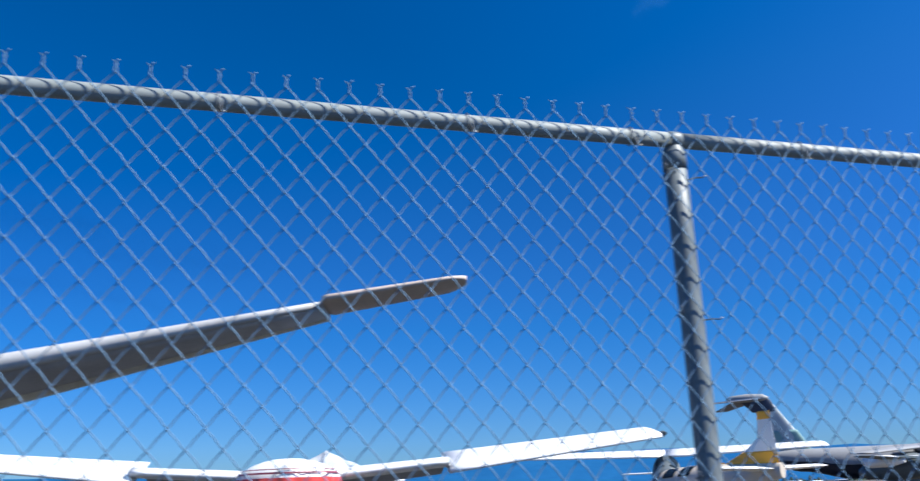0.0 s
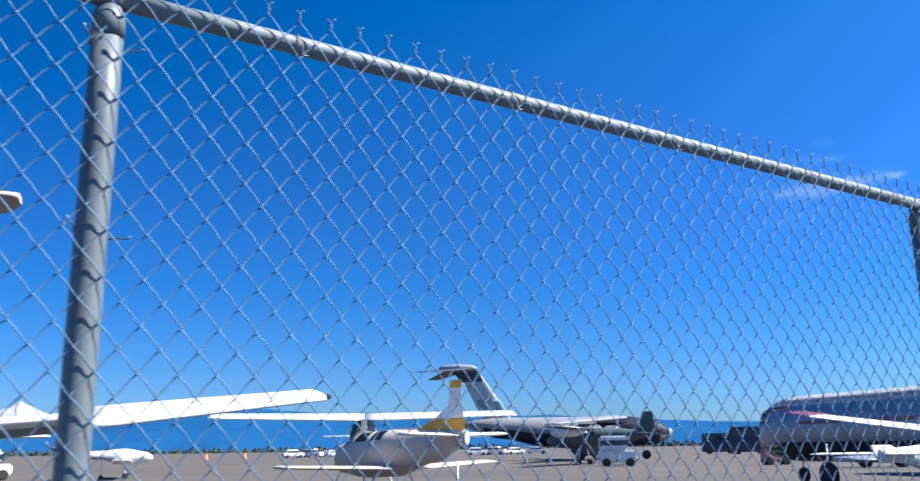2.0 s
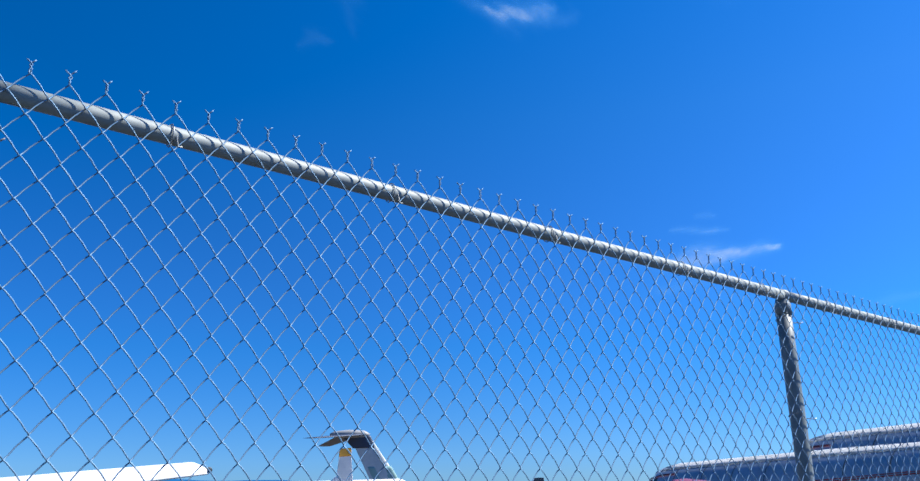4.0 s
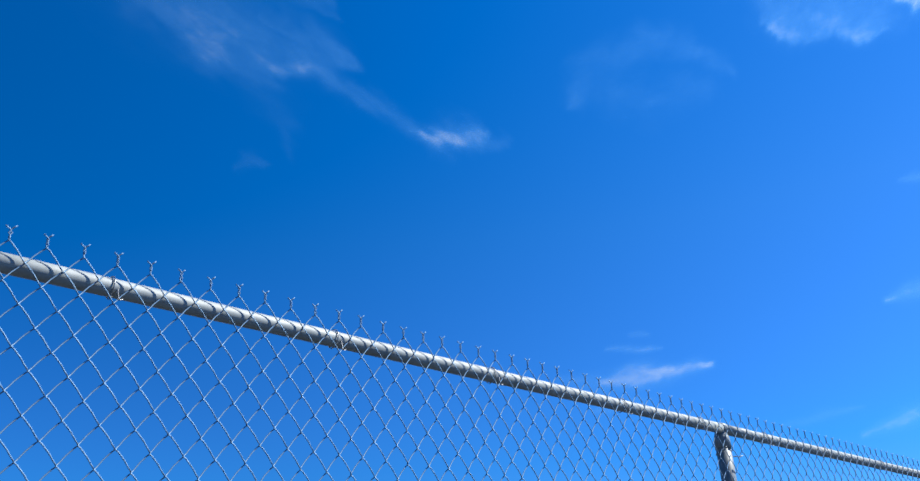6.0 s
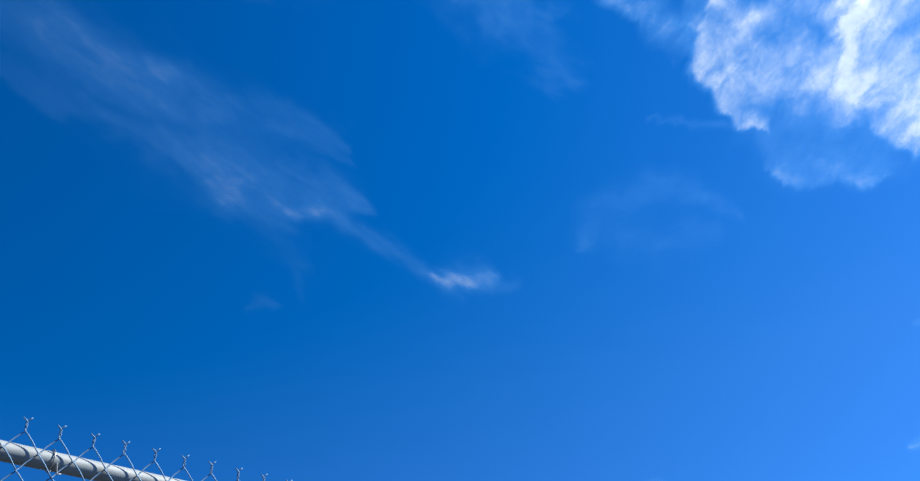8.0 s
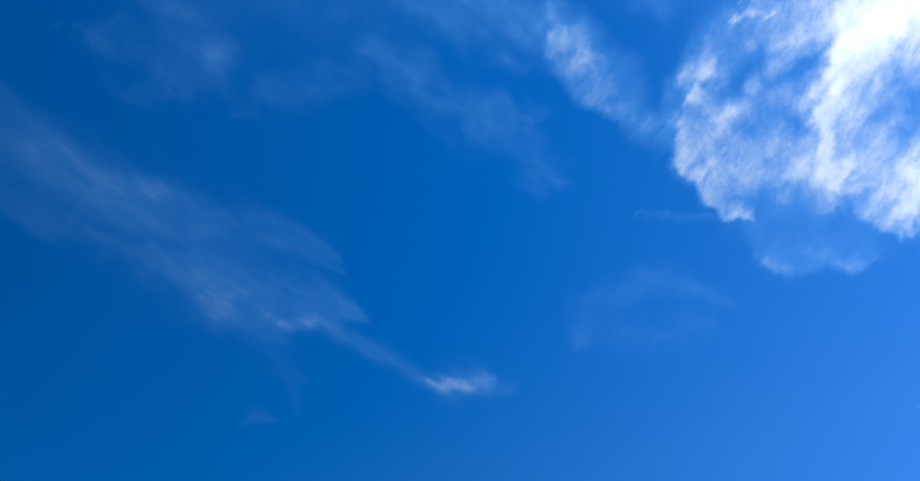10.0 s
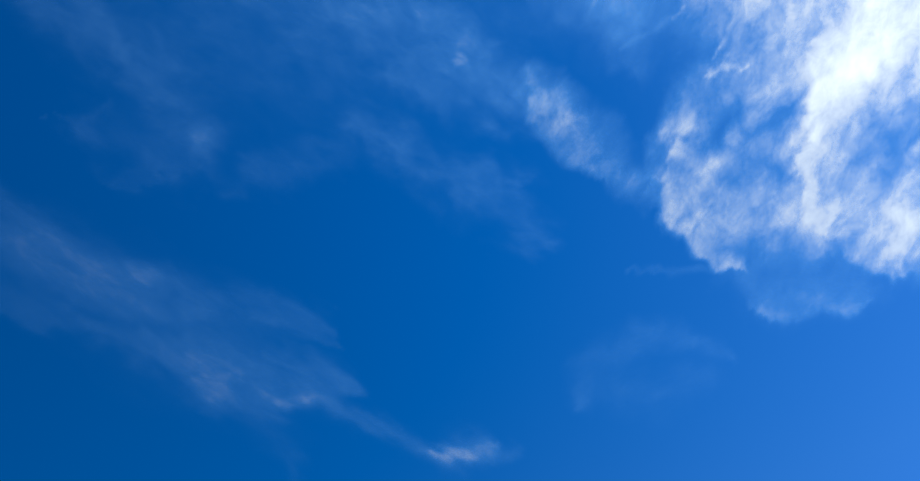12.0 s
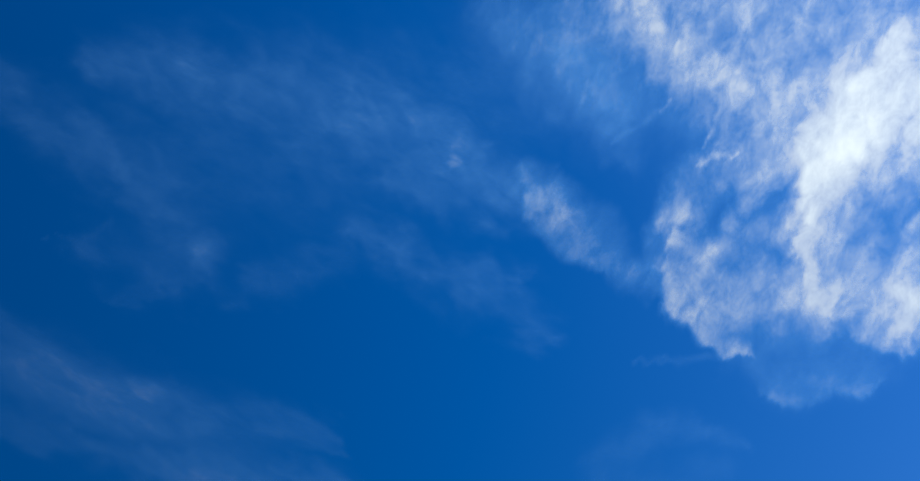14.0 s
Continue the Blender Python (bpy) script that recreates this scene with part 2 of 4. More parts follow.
# ---- aircraft shapes: local x forward, y left, z up ----
def loft(bm, rings, caps=True, smooth=True):
    made = [[bm.verts.new(q) for q in ring] for ring in rings]
    n = len(made[0])
    for a, b in zip(made, made[1:]):
        for j in range(n):
            bm.faces.new((a[j], a[(j + 1) % n], b[(j + 1) % n], b[j])).smooth = smooth
    if caps:
        bm.faces.new(made[0][::-1])
        bm.faces.new(made[-1])
    bmesh.ops.recalc_face_normals(bm, faces=bm.faces)


def oval(x, zc, hw, hh, n=24, grow=0.0):
    return [(x, math.cos(a) * (hw + grow), zc + math.sin(a) * (hh + grow)) for a in (2 * math.pi * j / n for j in range(n))]


def at_station(stations, x):
    for a, b in zip(stations, stations[1:]):
        if min(a[0], b[0]) <= x <= max(a[0], b[0]):
            k = (x - a[0]) / (b[0] - a[0])
            k = k * k * (3 - 2 * k)
            return [x] + [a[i] + (b[i] - a[i]) * k for i in (1, 2, 3)]
    return list(stations[-1])


def fuselage(parent, stations, mat, label="", steps=28, name="fuselage"):
    bm = bmesh.new()
    x0, x1 = stations[0][0], stations[-1][0]
    loft(bm, [oval(*at_station(stations, x0 + (x1 - x0) * i / steps)) for i in range(steps + 1)])
    return part(name, bm, mat, parent, label)


def band(name, parent, stations, x0, x1, a0, a1, mat, label="", proud=0.006, steps=18, sides=6):
    """A stripe or pane that lies on the skin between two angles (degrees from the left side up)."""
    bm = bmesh.new()
    grid = []
    for i in range(steps + 1):
        s = at_station(stations, x0 + (x1 - x0) * i / steps)
        row = []
        for j in range(sides + 1):
            a = radians(a0 + (a1 - a0) * j / sides)
            row.append(bm.verts.new((s[0], math.cos(a) * (s[2] + proud), s[1] + math.sin(a) * (s[3] + proud))))
        grid.append(row)
    for r, q in zip(grid, grid[1:]):
        for j in range(sides):
            bm.faces.new((r[j], r[j + 1], q[j + 1], q[j])).smooth = True
    bmesh.ops.solidify(bm, geom=bm.faces[:], thickness=-0.004)
    return part(name, bm, mat, parent, label)


def foil(x, y, z, chord, thick, upright=False, n=9, tilt=0.0):
    """A wing section with its leading edge at x, running aft."""
    top, low = [], []
    for i in range(n + 1):
        c = 0.5 - 0.5 * math.cos(math.pi * i / n)
        t = thick * chord * (1.4845 * math.sqrt(c) - 0.63 * c - 1.758 * c * c + 1.4215 * c ** 3 - 0.5075 * c ** 4) * 1.0 + 0.003
        top.append((c, t))
        low.append((c, -t * 0.75))
    ring = top + low[::-1][:-1]
    if upright:
        return [(x - c * chord, y + t, z) for c, t in ring]
    return [(x - c * chord, y, z + t + c * chord * tilt) for c, t in ring]


def wing(name, parent, mat, root, tip, thick=0.12, label="", upright=False, steps=8, rounded=True, tilt=0.0):
    """root and tip: (leading edge x, y, z, chord)."""
    bm = bmesh.new()
    rings = []
    for i in range(steps + 1):
        k = i / steps
        x, y, z, c = (root[j] + (tip[j] - root[j]) * k for j in range(4))
        rings.append(foil(x, y, z, c, thick, upright, tilt=tilt))
    if rounded:
        for k, s in ((0.012, 0.93), (0.022, 0.78), (0.028, 0.5)):
            x, y, z, c = (tip[j] + (tip[j] - root[j]) * k for j in range(4))
            rings.append(foil(x - tip[3] * (1 - s) * 0.5, y, z, tip[3] * s, thick * 0.8, upright, tilt=tilt))
    loft(bm, rings)
    return part(name, bm, mat, parent, label)


def wheel(parent, x, y, r=0.2, leg_top=1.0, lean=0.0):
    bm = bmesh.new()
    sweep(bm, [(x, y - lean, leg_top), (x, y - lean * 0.5, (leg_top + r) / 2), (x, y, r)], 0.035, 10)
    leg = part("landing_gear", bm, white_paint, parent)
    bm = bmesh.new()
    sweep(bm, [(x, y - 0.07, r), (x, y - 0.055, r), (x, y + 0.055, r), (x, y + 0.07, r)], [r * 0.7, r, r, r * 0.7], 20)
    part("tyre", bm, rubber, leg, "black rubber tyre")


def light_aircraft(name, label, at, body, wings, tail, paint=white_paint, gear_x=(0.4, -1.2), gear_y=1.1, group="", tilt=0.0, split=0.0, drop=0.0):
    """A small parked aeroplane. body: stations; wings: root and tip of the left wing; tail: fin and stabiliser specs."""
    plane = thing(name, label, "aeroplane", group, at=at)
    hull = fuselage(plane, body, paint)
    (rx, ry, rz, rc), (tx, ty, tz, tc) = wings
    for s in (1, -1):
        mid = tuple(a + (b - a) * split for a, b in zip((rx, ry, rz, rc), (tx, ty, tz, tc)))
        if split:
            wing("wing", plane, paint, (rx, ry * s, rz, rc), (mid[0], mid[1] * s, *mid[2:]), rounded=False)
        wing("outer_wing" if split else "wing", plane, paint, (mid[0], mid[1] * s, mid[2] - drop, mid[3]), (tx, ty * s, tz, tc), tilt=tilt)
    fin_root, fin_tip, stab_root, stab_tip = tail
    wing("fin", plane, paint, fin_root, fin_tip, 0.08, upright=True)
    for s in (1, -1):
        wing("stabiliser", plane, paint, (stab_root[0], s * stab_root[1], *stab_root[2:]), (stab_tip[0], s * stab_tip[1], *stab_tip[2:]), 0.09)
    zmid = body[len(body) // 2][1]
    for s in (1, -1):
        wheel(plane, gear_x[0], gear_y * s, 0.2, zmid - 0.2, lean=0.7 * s * gear_y / 1.1)
    wheel(plane, gear_x[1], 0, 0.15, zmid - 0.2)
    return plane, hull


# ---- aeroplane close behind the fence, whose wing reaches into view ----
# its wing runs from the tip over the flap to a hull further along the fence
TIP, STEP, ROOT = Vector((0.16, 2.53, 2.66)), Vector((-0.58, 2.72, 2.553)), Vector((-3.55, 3.49, 2.03))
near_plane = thing("aeroplane", "white light aeroplane with wing underside shade in a brown-grey colour", "aeroplane")
span = (ROOT - TIP).normalized()
deep = Vector((-span.y, span.x, 0)).normalized() * -1
deep = deep if deep.y > 0 else -deep


def slab_ring(base, near, far, t_near, t_far, droop=0.0):
    """A wing section across the span: near edge towards the fence, far edge away from it."""
    pts = []
    for k, up, dn in ((0, 0.35, 0.35), (0.04, 0.75, 0.7), (0.12, 1, 0.9), (0.4, 1.05, 1.0), (0.75, 0.8, 0.8), (0.95, 0.35, 0.35), (1, 0.1, 0.1)):
        d = near + (far - near) * k
        t = t_near + (t_far - t_near) * k
        pts.append((base + deep * d + Vector((0, 0, droop * (1 - k))), up * t, dn * t))
    return [tuple(p + Vector((0, 0, u))) for p, u, _ in pts] + [tuple(p - Vector((0, 0, d))) for p, _, d in pts[::-1]]


bm = bmesh.new()
rings = []
for k in range(12):
    q = k / 8
    base = STEP.lerp(ROOT, q)
    rings.append(slab_ring(base, -0.03 - 0.12 * q, 0.27 + 0.66 * q, 0.024 + 0.074 * q, 0.018 + 0.044 * q))
loft(bm, rings)
inner = part("wing", bm, shaded_grey, near_plane, "tapered wing, the shade beneath it put into its grey")
bm = bmesh.new()
rings = []
for k in range(12):
    q = k / 8
    base = STEP.lerp(ROOT, q)
    r = 0.016 + 0.06 * q
    c = base + deep * (-0.045 - 0.14 * q) + Vector((0, 0, 0.012 + 0.012 * q))
    rings.append([tuple(c + deep * math.cos(a) * r * 0.9 + Vector((0, 0, math.sin(a) * r))) for a in (2 * math.pi * j / 14 for j in range(14))])
loft(bm, rings)
part("wing_edge", bm, edge_paint, inner, "pale grey rounded wing edge")
bm = bmesh.new()
rings = []
for q in (0, 0.008, 0.025, 0.05, 0.08, 0.12, 0.25, 0.4, 0.6, 0.8, 0.97, 1.0):
    base = TIP.lerp(STEP, q)
    w = (0.12 + 0.88 * math.sqrt(min(1.0, q / 0.12))) * (1 if q < 0.98 else 0.86)
    base = base + Vector((0, 0, 0.018))
    rings.append(slab_ring(base, -0.05 - 0.12 * w * (0.7 + 0.3 * q), 0.03 + 0.27 * w * (0.7 + 0.3 * q), 0.016 + 0.008 * q, 0.016))
loft(bm, rings)
part("aileron", bm, shaded_under, near_plane, "outer wing panel with a rounded tip, underside shade coloured brown-grey")
# an added cream strip stands for the light along the far edge
bm = bmesh.new()
rings = []
for k in range(12):
    q = k / 8
    c = STEP.lerp(ROOT, q) + deep * (0.255 + 0.65 * q)
    h = 0.016 + 0.060 * q
    rings.append([tuple(c + deep * u + Vector((0, 0, v))) for u, v in ((-0.012, 0.01), (0.02, 0.012), (0.03, -h), (0.012, -h * 1.15), (-0.004, -h))])
loft(bm, rings, smooth=False)
part("lit_edge_strip", bm, cream_paint, inner, "added pale strip standing for light on the wing's far edge")
hull_at = ROOT + span * 1.45
bm = bmesh.new()
st = [(-4.2, 1.15, 0.06, 0.1), (-2.4, 1.3, 0.3, 0.35), (-0.4, 1.45, 0.55, 0.62), (1.0, 1.4, 0.55, 0.6), (2.1, 1.3, 0.4, 0.4), (2.5, 1.28, 0.15, 0.15)]
to_hull = Matrix.Translation((hull_at.x, hull_at.y + 0.6, 0)) @ Matrix.Rotation(math.atan2(-deep.y, -deep.x), 4, "Z")
loft(bm, [[tuple(to_hull @ Vector(v)) for v in oval(*at_station(st, -4.2 + 6.7 * i / 24))] for i in range(25)])
part("fuselage", bm, white_paint, near_plane)
bm = bmesh.new()
loft(bm, [[tuple(to_hull @ Vector(v)) for v in foil(-3.1 - 0.5 * k, 0, 1.3 + 1.0 * k, 1.0 - 0.4 * k, 0.08, True)] for k in (0, 0.5, 1)])
part("fin", bm, white_paint, near_plane)
bm = bmesh.new()
far_tip = hull_at + (hull_at - TIP) * 1.0
rings = [slab_ring(Vector((hull_at.x, hull_at.y, 1.93)).lerp(Vector((far_tip.x, far_tip.y, 2.66)), k / 6), -0.2 + 0.15 * k / 6, 1.15 - 0.9 * k / 6, 0.11 - 0.09 * k / 6, 0.03) for k in range(7)]
loft(bm, rings)
part("wing", bm, shaded_under, near_plane)
for dx, dy in ((0.5, 1.1), (0.5, -1.1), (-3.8, 0.0)):
    foot = to_hull @ Vector((dx, dy, 0.2))
    knee = to_hull @ Vector((dx, dy * 0.4, 1.15))
    bm = bmesh.new()
    sweep(bm, [knee, (knee + foot) / 2, foot], 0.035, 10)
    leg = part("landing_gear", bm, white_paint, near_plane)
    bm = bmesh.new()
    ax = (to_hull.to_3x3() @ Vector((0, 1, 0))) * 0.07
    sweep(bm, [foot - ax, foot - ax * 0.8, foot + ax * 0.8, foot + ax], [0.14, 0.2, 0.2, 0.14], 18)
    part("tyre", bm, rubber, leg)

# ---- white aeroplane with a red-striped nose and lowered flaps ----
nose = [(-4.6, 1.80, 0.05, 0.06), (-2.6, 1.78, 0.28, 0.2), (-0.9, 1.76, 0.50, 0.26), (0.2, 1.755, 0.56, 0.265), (0.8, 1.755, 0.55, 0.255), (1.05, 1.755, 0.46, 0.235), (1.17, 1.755, 0.28, 0.205), (1.21, 1.755, 0.06, 0.17)]
striped, hull = light_aircraft(
    "aeroplane", "white light aeroplane with red and dark stripes round its nose", pose(-0.11, 8.72, 0, 0, 0, -99.4), nose,
    ((0.06, 0.35, 1.83, 1.35), (0.0, 4.46, 2.15, 0.66)),
    ((-3.6, 0, 1.75, 0.9), (-4.1, 0, 2.02, 0.5), (-3.7, 0.05, 1.8, 0.8), (-3.95, 1.5, 1.82, 0.5)), tilt=0.25, split=0.36, drop=0.12)


def level_band(name, parent, stations, x0, z0, z1, mat, label, proud=0.008, steps=40):
    """A stripe of even height that runs along one side, round the nose and back."""
    outline = []
    for i in range(steps + 1):
        k = 1 - (1 - i / steps) ** 2
        x = x0 + (stations[-1][0] - x0) * k
        outline.append(at_station(stations, x))
    bm = bmesh.new()
    cols = []
    for s in (1, -1):
        for q in outline if s == 1 else outline[::-1]:
            col = []
            for j in range(4):
                z = z0 + (z1 - z0) * j / 3
                inside = 1 - ((z - q[1]) / (q[3] + proud)) ** 2
                if inside <= 0.02:
                    col = None
                    break
                col.append((q[0] + proud, s * (q[2] + proud) * math.sqrt(inside), z))
            if col:
                cols.append([bm.verts.new(v) for v in col])
    for a, b in zip(cols, cols[1:]):
        for j in range(3):
            bm.faces.new((a[j], a[j + 1], b[j + 1], b[j])).smooth = True
    bmesh.ops.recalc_face_normals(bm, faces=bm.faces)
    return part(name, bm, mat, parent, label)


level_band("stripe", hull, nose, -1.6, 1.725, 1.80, red_paint, "broad red stripe")
level_band("stripe", hull, nose, -1.6, 1.838, 1.858, maroon_paint, "thin dark stripe")
level_band("stripe", hull, nose, -1.6, 1.882, 1.892, maroon_paint, "thin dark stripe")
# a darker lower hull: the shade under the nose is in its colour
belly = [(-2.4, 1.70, 0.2, 0.1), (-0.9, 1.62, 0.44, 0.34), (0.3, 1.58, 0.52, 0.42), (0.85, 1.60, 0.50, 0.36), (1.05, 1.63, 0.40, 0.24), (1.16, 1.66, 0.2, 0.12)]
fuselage(striped, belly, shaded_under, "nose underside with its shade put into the colour", name="cowling_underside")
for s in (1, -1):
    bm = bmesh.new()
    loft(bm, [[(-0.9, y, 1.82 + dz), (-0.9, y, 1.86 + dz), (-1.25, y, 1.78 + dz), (-1.36, y, 1.75 + dz - 0.02 * k), (-1.32, y, 1.735 + dz - 0.02 * k), (-1.1, y, 1.78 + dz)]
              for k, y, dz in ((1, s * 0.55, 0.0), (0.5, s * 1.15, 0.04), (0, s * 1.86, 0.10))], smooth=False)
    part("flap", bm, shaded_grey, striped, "lowered flap with its shade put into the grey")
    bm = bmesh.new()
    sweep(bm, [(-0.35, s * 4.47, 2.2), (-0.15, s * 4.54, 2.2), (0.0, s * 4.51, 2.19)], [0.02, 0.035, 0.02], 10)
    part("tip_lamp", bm, dark_grey_paint, striped)

# ---- aeroplane with a white fin and a yellow band ----
tail_b = [(-0.1, 1.85, 0.1, 0.2), (1.2, 1.62, 0.34, 0.46), (2.8, 1.45, 0.58, 0.68), (4.2, 1.4, 0.6, 0.68), (5.3, 1.3, 0.42, 0.45), (5.7, 1.25, 0.12, 0.14)]
yellow, hull = light_aircraft(
    "aeroplane", "tan aeroplane with a white fin above a yellow band", pose(13.73, 18.85, 0, 0, 0, 101.3), tail_b,
    ((3.4, 0.5, 1.0, 1.4), (3.3, 4.0, 1.12, 0.9)),
    ((0.70, 0, 2.38, 0.68), (0.56, 0, 3.30, 0.46), (0.85, 0.05, 1.90, 0.75), (0.6, 1.95, 1.92, 0.5)), paint=tan_paint, gear_x=(3.0, 0.3))
wing("fin_foot", yellow, white_paint, (1.25, 0, 2.36, 1.23), (0.70, 0, 2.70, 0.66), 0.07, "", True, rounded=False)
for ob in yellow.children:
    if ob.name.startswith(("fin", "stabiliser")):
        ob.data.materials[0] = white_paint
    if ob.name.startswith("stabiliser"):
        for v in ob.data.vertices:
            v.co.z = 1.9 + (v.co.z - 1.9) * 2.4
wing("fin_base", yellow, yellow_paint, (2.3, 0, 1.98, 2.3), (1.25, 0, 2.38, 1.25), 0.075, "yellow band at the fin's base", True, rounded=False)
wing("dorsal_fillet", yellow, yellow_paint, (4.2, 0, 1.98, 2.2), (3.0, 0, 2.14, 1.0), 0.09, "yellow fillet", True)
wing("fin_cap", yellow, yellow_paint, (0.575, 0, 3.22, 0.49), (0.55, 0, 3.44, 0.45), 0.085, "yellow fin tip", True, rounded=False)
for s in (1, -1):
    a = (35, 75) if s == 1 else (105, 145)
    for x in (3.0, 3.7, 4.4):
        band("window", hull, tail_b, x, x + 0.5, *a, window_glass, "dark cabin window", steps=4)

# ---- white high-wing aeroplane behind it ----
hw = [(-5.0, 2.2, 0.06, 0.1), (-2.8, 2.1, 0.3, 0.35), (-0.6, 2.0, 0.52, 0.72), (0.6, 1.95, 0.52, 0.7), (1.1, 1.75, 0.48, 0.45), (2.1, 1.7, 0.38, 0.35), (2.3, 1.7, 0.12, 0.12)]
high_wing, hull = light_aircraft(
    "aeroplane", "high-wing light aeroplane, white wing, cabin shade painted dark grey", pose(15.4, 27.85, 0, 0, 0, -118.4), hw,
    ((0.5, 0.0, 2.58, 1.6), (0.3, 5.55, 2.72, 1.15)),
    ((-3.9, 0, 2.2, 1.0), (-4.5, 0, 2.6, 0.6), (-4.1, 0.05, 2.1, 0.9), (-4.3, 1.7, 2.1, 0.6)), tilt=0.2)
# dark grey paints the shadow below the wing onto the whole hull
hull.data.materials[0] = dark_grey_paint
for a in ((40, 78), (102, 140)):
    band("windscreen", hull, hw, 0.65, 1.0, *a, window_glass, "dark windscreen", steps=5)

# ---- small white aeroplane further off ----
small = [(-3.6, 1.75, 0.05, 0.1), (-1.5, 1.62, 0.3, 0.32), (0.3, 1.57, 0.5, 0.5), (1.8, 1.47, 0.4, 0.36), (2.2, 1.43, 0.12, 0.12)]
light_aircraft("aeroplane", "small white low-wing aeroplane with a swept fin", pose(13.8, 57.0, 0, 0, 0, -14) @ Matrix.Scale(0.88, 4), small,
               ((0.9, 0.3, 1.05, 1.4), (0.7, 4.4, 1.3, 1.0)),
               ((-2.5, 0, 1.6, 1.05), (-3.3, 0, 3.75, 0.5), (-2.7, 0.05, 1.7, 0.8), (-3.0, 1.5, 1.7, 0.5)))

# ---- grey transport with a T-tail ----
heavy = [(-1.6, 4.2, 0.3, 0.4), (3.0, 3.7, 1.2, 1.2), (8.0, 3.2, 1.75, 1.65), (17.0, 3.1, 1.8, 1.7), (20.5, 3.0, 1.5, 1.4), (22.5, 2.8, 0.5, 0.5)]
transport = thing("transport_aeroplane", "large grey military transport aeroplane with a high T-tail", "aeroplane", at=pose(60.0, 84.1, 0, 0, 0, -40))
hull = fuselage(transport, heavy, grey_paint, "light grey fuselage", 40)
wing("fin", transport, fin_grey, (4.6, 0, 4.2, 3.5), (0.4, 0, 10.5, 2.3), 0.1, "swept grey fin", True)
wing("fin_tip", transport, navy_paint, (1.2, 0, 9.1, 2.7), (0.5, 0, 10.5, 3.3), 0.12, "dark navy fin tip", True, rounded=False)
wing("fin_panel", transport, green_panel, (4.3, 0, 4.6, 2.9), (2.9, 0, 7.0, 2.2), 0.13, "dull green lower fin", True, rounded=False)
wing("rudder", transport, green_panel, (2.3, 0, 4.9, 1.35), (1.2, 0, 7.0, 1.25), 0.2, "dull green lower rudder", True, rounded=False)
bm = bmesh.new()
sweep(bm, [(-4.2, 0, 10.75), (-3.7, 0, 10.75), (-2.0, 0, 10.75), (-0.2, 0, 10.7), (0.4, 0, 10.65)], [0.1, 0.35, 0.48, 0.4, 0.1], 16)
part("bullet_fairing", bm, grey_paint, transport)
for s in (1, -1):
    # the tailplane is navy to stand for its shaded underside
    wing("tailplane", transport, navy_paint, (-0.1, 0.2 * s, 10.6, 3.2), (-4.8, 6.0 * s, 9.9, 1.6), 0.1, "tailplane with its underside's shade put into navy")
    wing("wing", transport, grey_paint, (17.5, 1.5 * s, 4.6, 5.0), (10.0, 17.0 * s, 3.7, 2.2), 0.12)
    for y in (5.5, 10.0):
        bm = bmesh.new()
        x = 17.6 - y * 0.48
        sweep(bm, [(x - 3, y * s, 3.1), (x - 1, y * s, 3.0), (x + 0.8, y * s, 2.95), (x + 1.2, y * s, 2.95)], [0.3, 0.7, 0.75, 0.6], 18)
        part("engine", bm, dark_grey_paint, transport, "dark engine pod")
    for x in (12.0, 14.0):
        bm = bmesh.new()
        sweep(bm, [(x, 1.9 * s - 0.25, 0.6), (x, 1.9 * s - 0.2, 0.6), (x, 1.9 * s + 0.2, 0.6), (x, 1.9 * s + 0.25, 0.6)], [0.4, 0.6, 0.6, 0.4], 18)
        part("tyre", bm, rubber, transport)
    bm = bmesh.new()
    sweep(bm, [(11.0, 1.9 * s, 1.2), (11.5, 1.9 * s, 1.1), (14.5, 1.9 * s, 1.1), (15.2, 1.9 * s, 1.2)], [0.2, 0.65, 0.65, 0.2], 14)
    part("gear_fairing", bm, dark_grey_paint, transport)
bm = bmesh.new()
sweep(bm, [(19.5, -0.2, 0.5), (19.5, -0.15, 0.5), (19.5, 0.15, 0.5), (19.5, 0.2, 0.5)], [0.35, 0.5, 0.5, 0.35], 16)
part("tyre", bm, rubber, transport)
# navy bands paint the shade under hull and wing on the skin
band("belly", hull, heavy, 1.0, 21.5, 188, 352, navy_paint, "belly shade painted navy", 0.02, 24, 14)
band("nose_shade", hull, heavy, 14.0, 22.2, 352, 548, navy_paint, "shade over the nose painted navy", 0.035, 20, 18)

# ---- grey aeroplane with a dark fin ----
gp = [(-4.2, 1.9, 0.1, 0.15), (-2.0, 1.75, 0.5, 0.5), (0.5, 1.7, 0.75, 0.72), (2.4, 1.6, 0.55, 0.5), (2.9, 1.55, 0.15, 0.15)]
dark_fin, hull = light_aircraft("aeroplane", "dark grey twin aeroplane with an upright fin and white engines", pose(51.5, 55.3, 0, 0, 0, 118) @ Matrix.Scale(1.3, 4), gp,
                                ((0.9, 0.5, 2.2, 1.7), (0.6, 6.2, 2.35, 1.1)),
                                ((-3.3, 0, 1.9, 1.1), (-3.6, 0, 3.25, 0.7), (-3.4, 0.05, 1.95, 0.9), (-3.6, 2.0, 1.95, 0.6)), paint=dark_grey_paint)
for ob in dark_fin.children:
    if ob.name.startswith("fin"):
        ob.data.materials[0] = dark_grey_paint
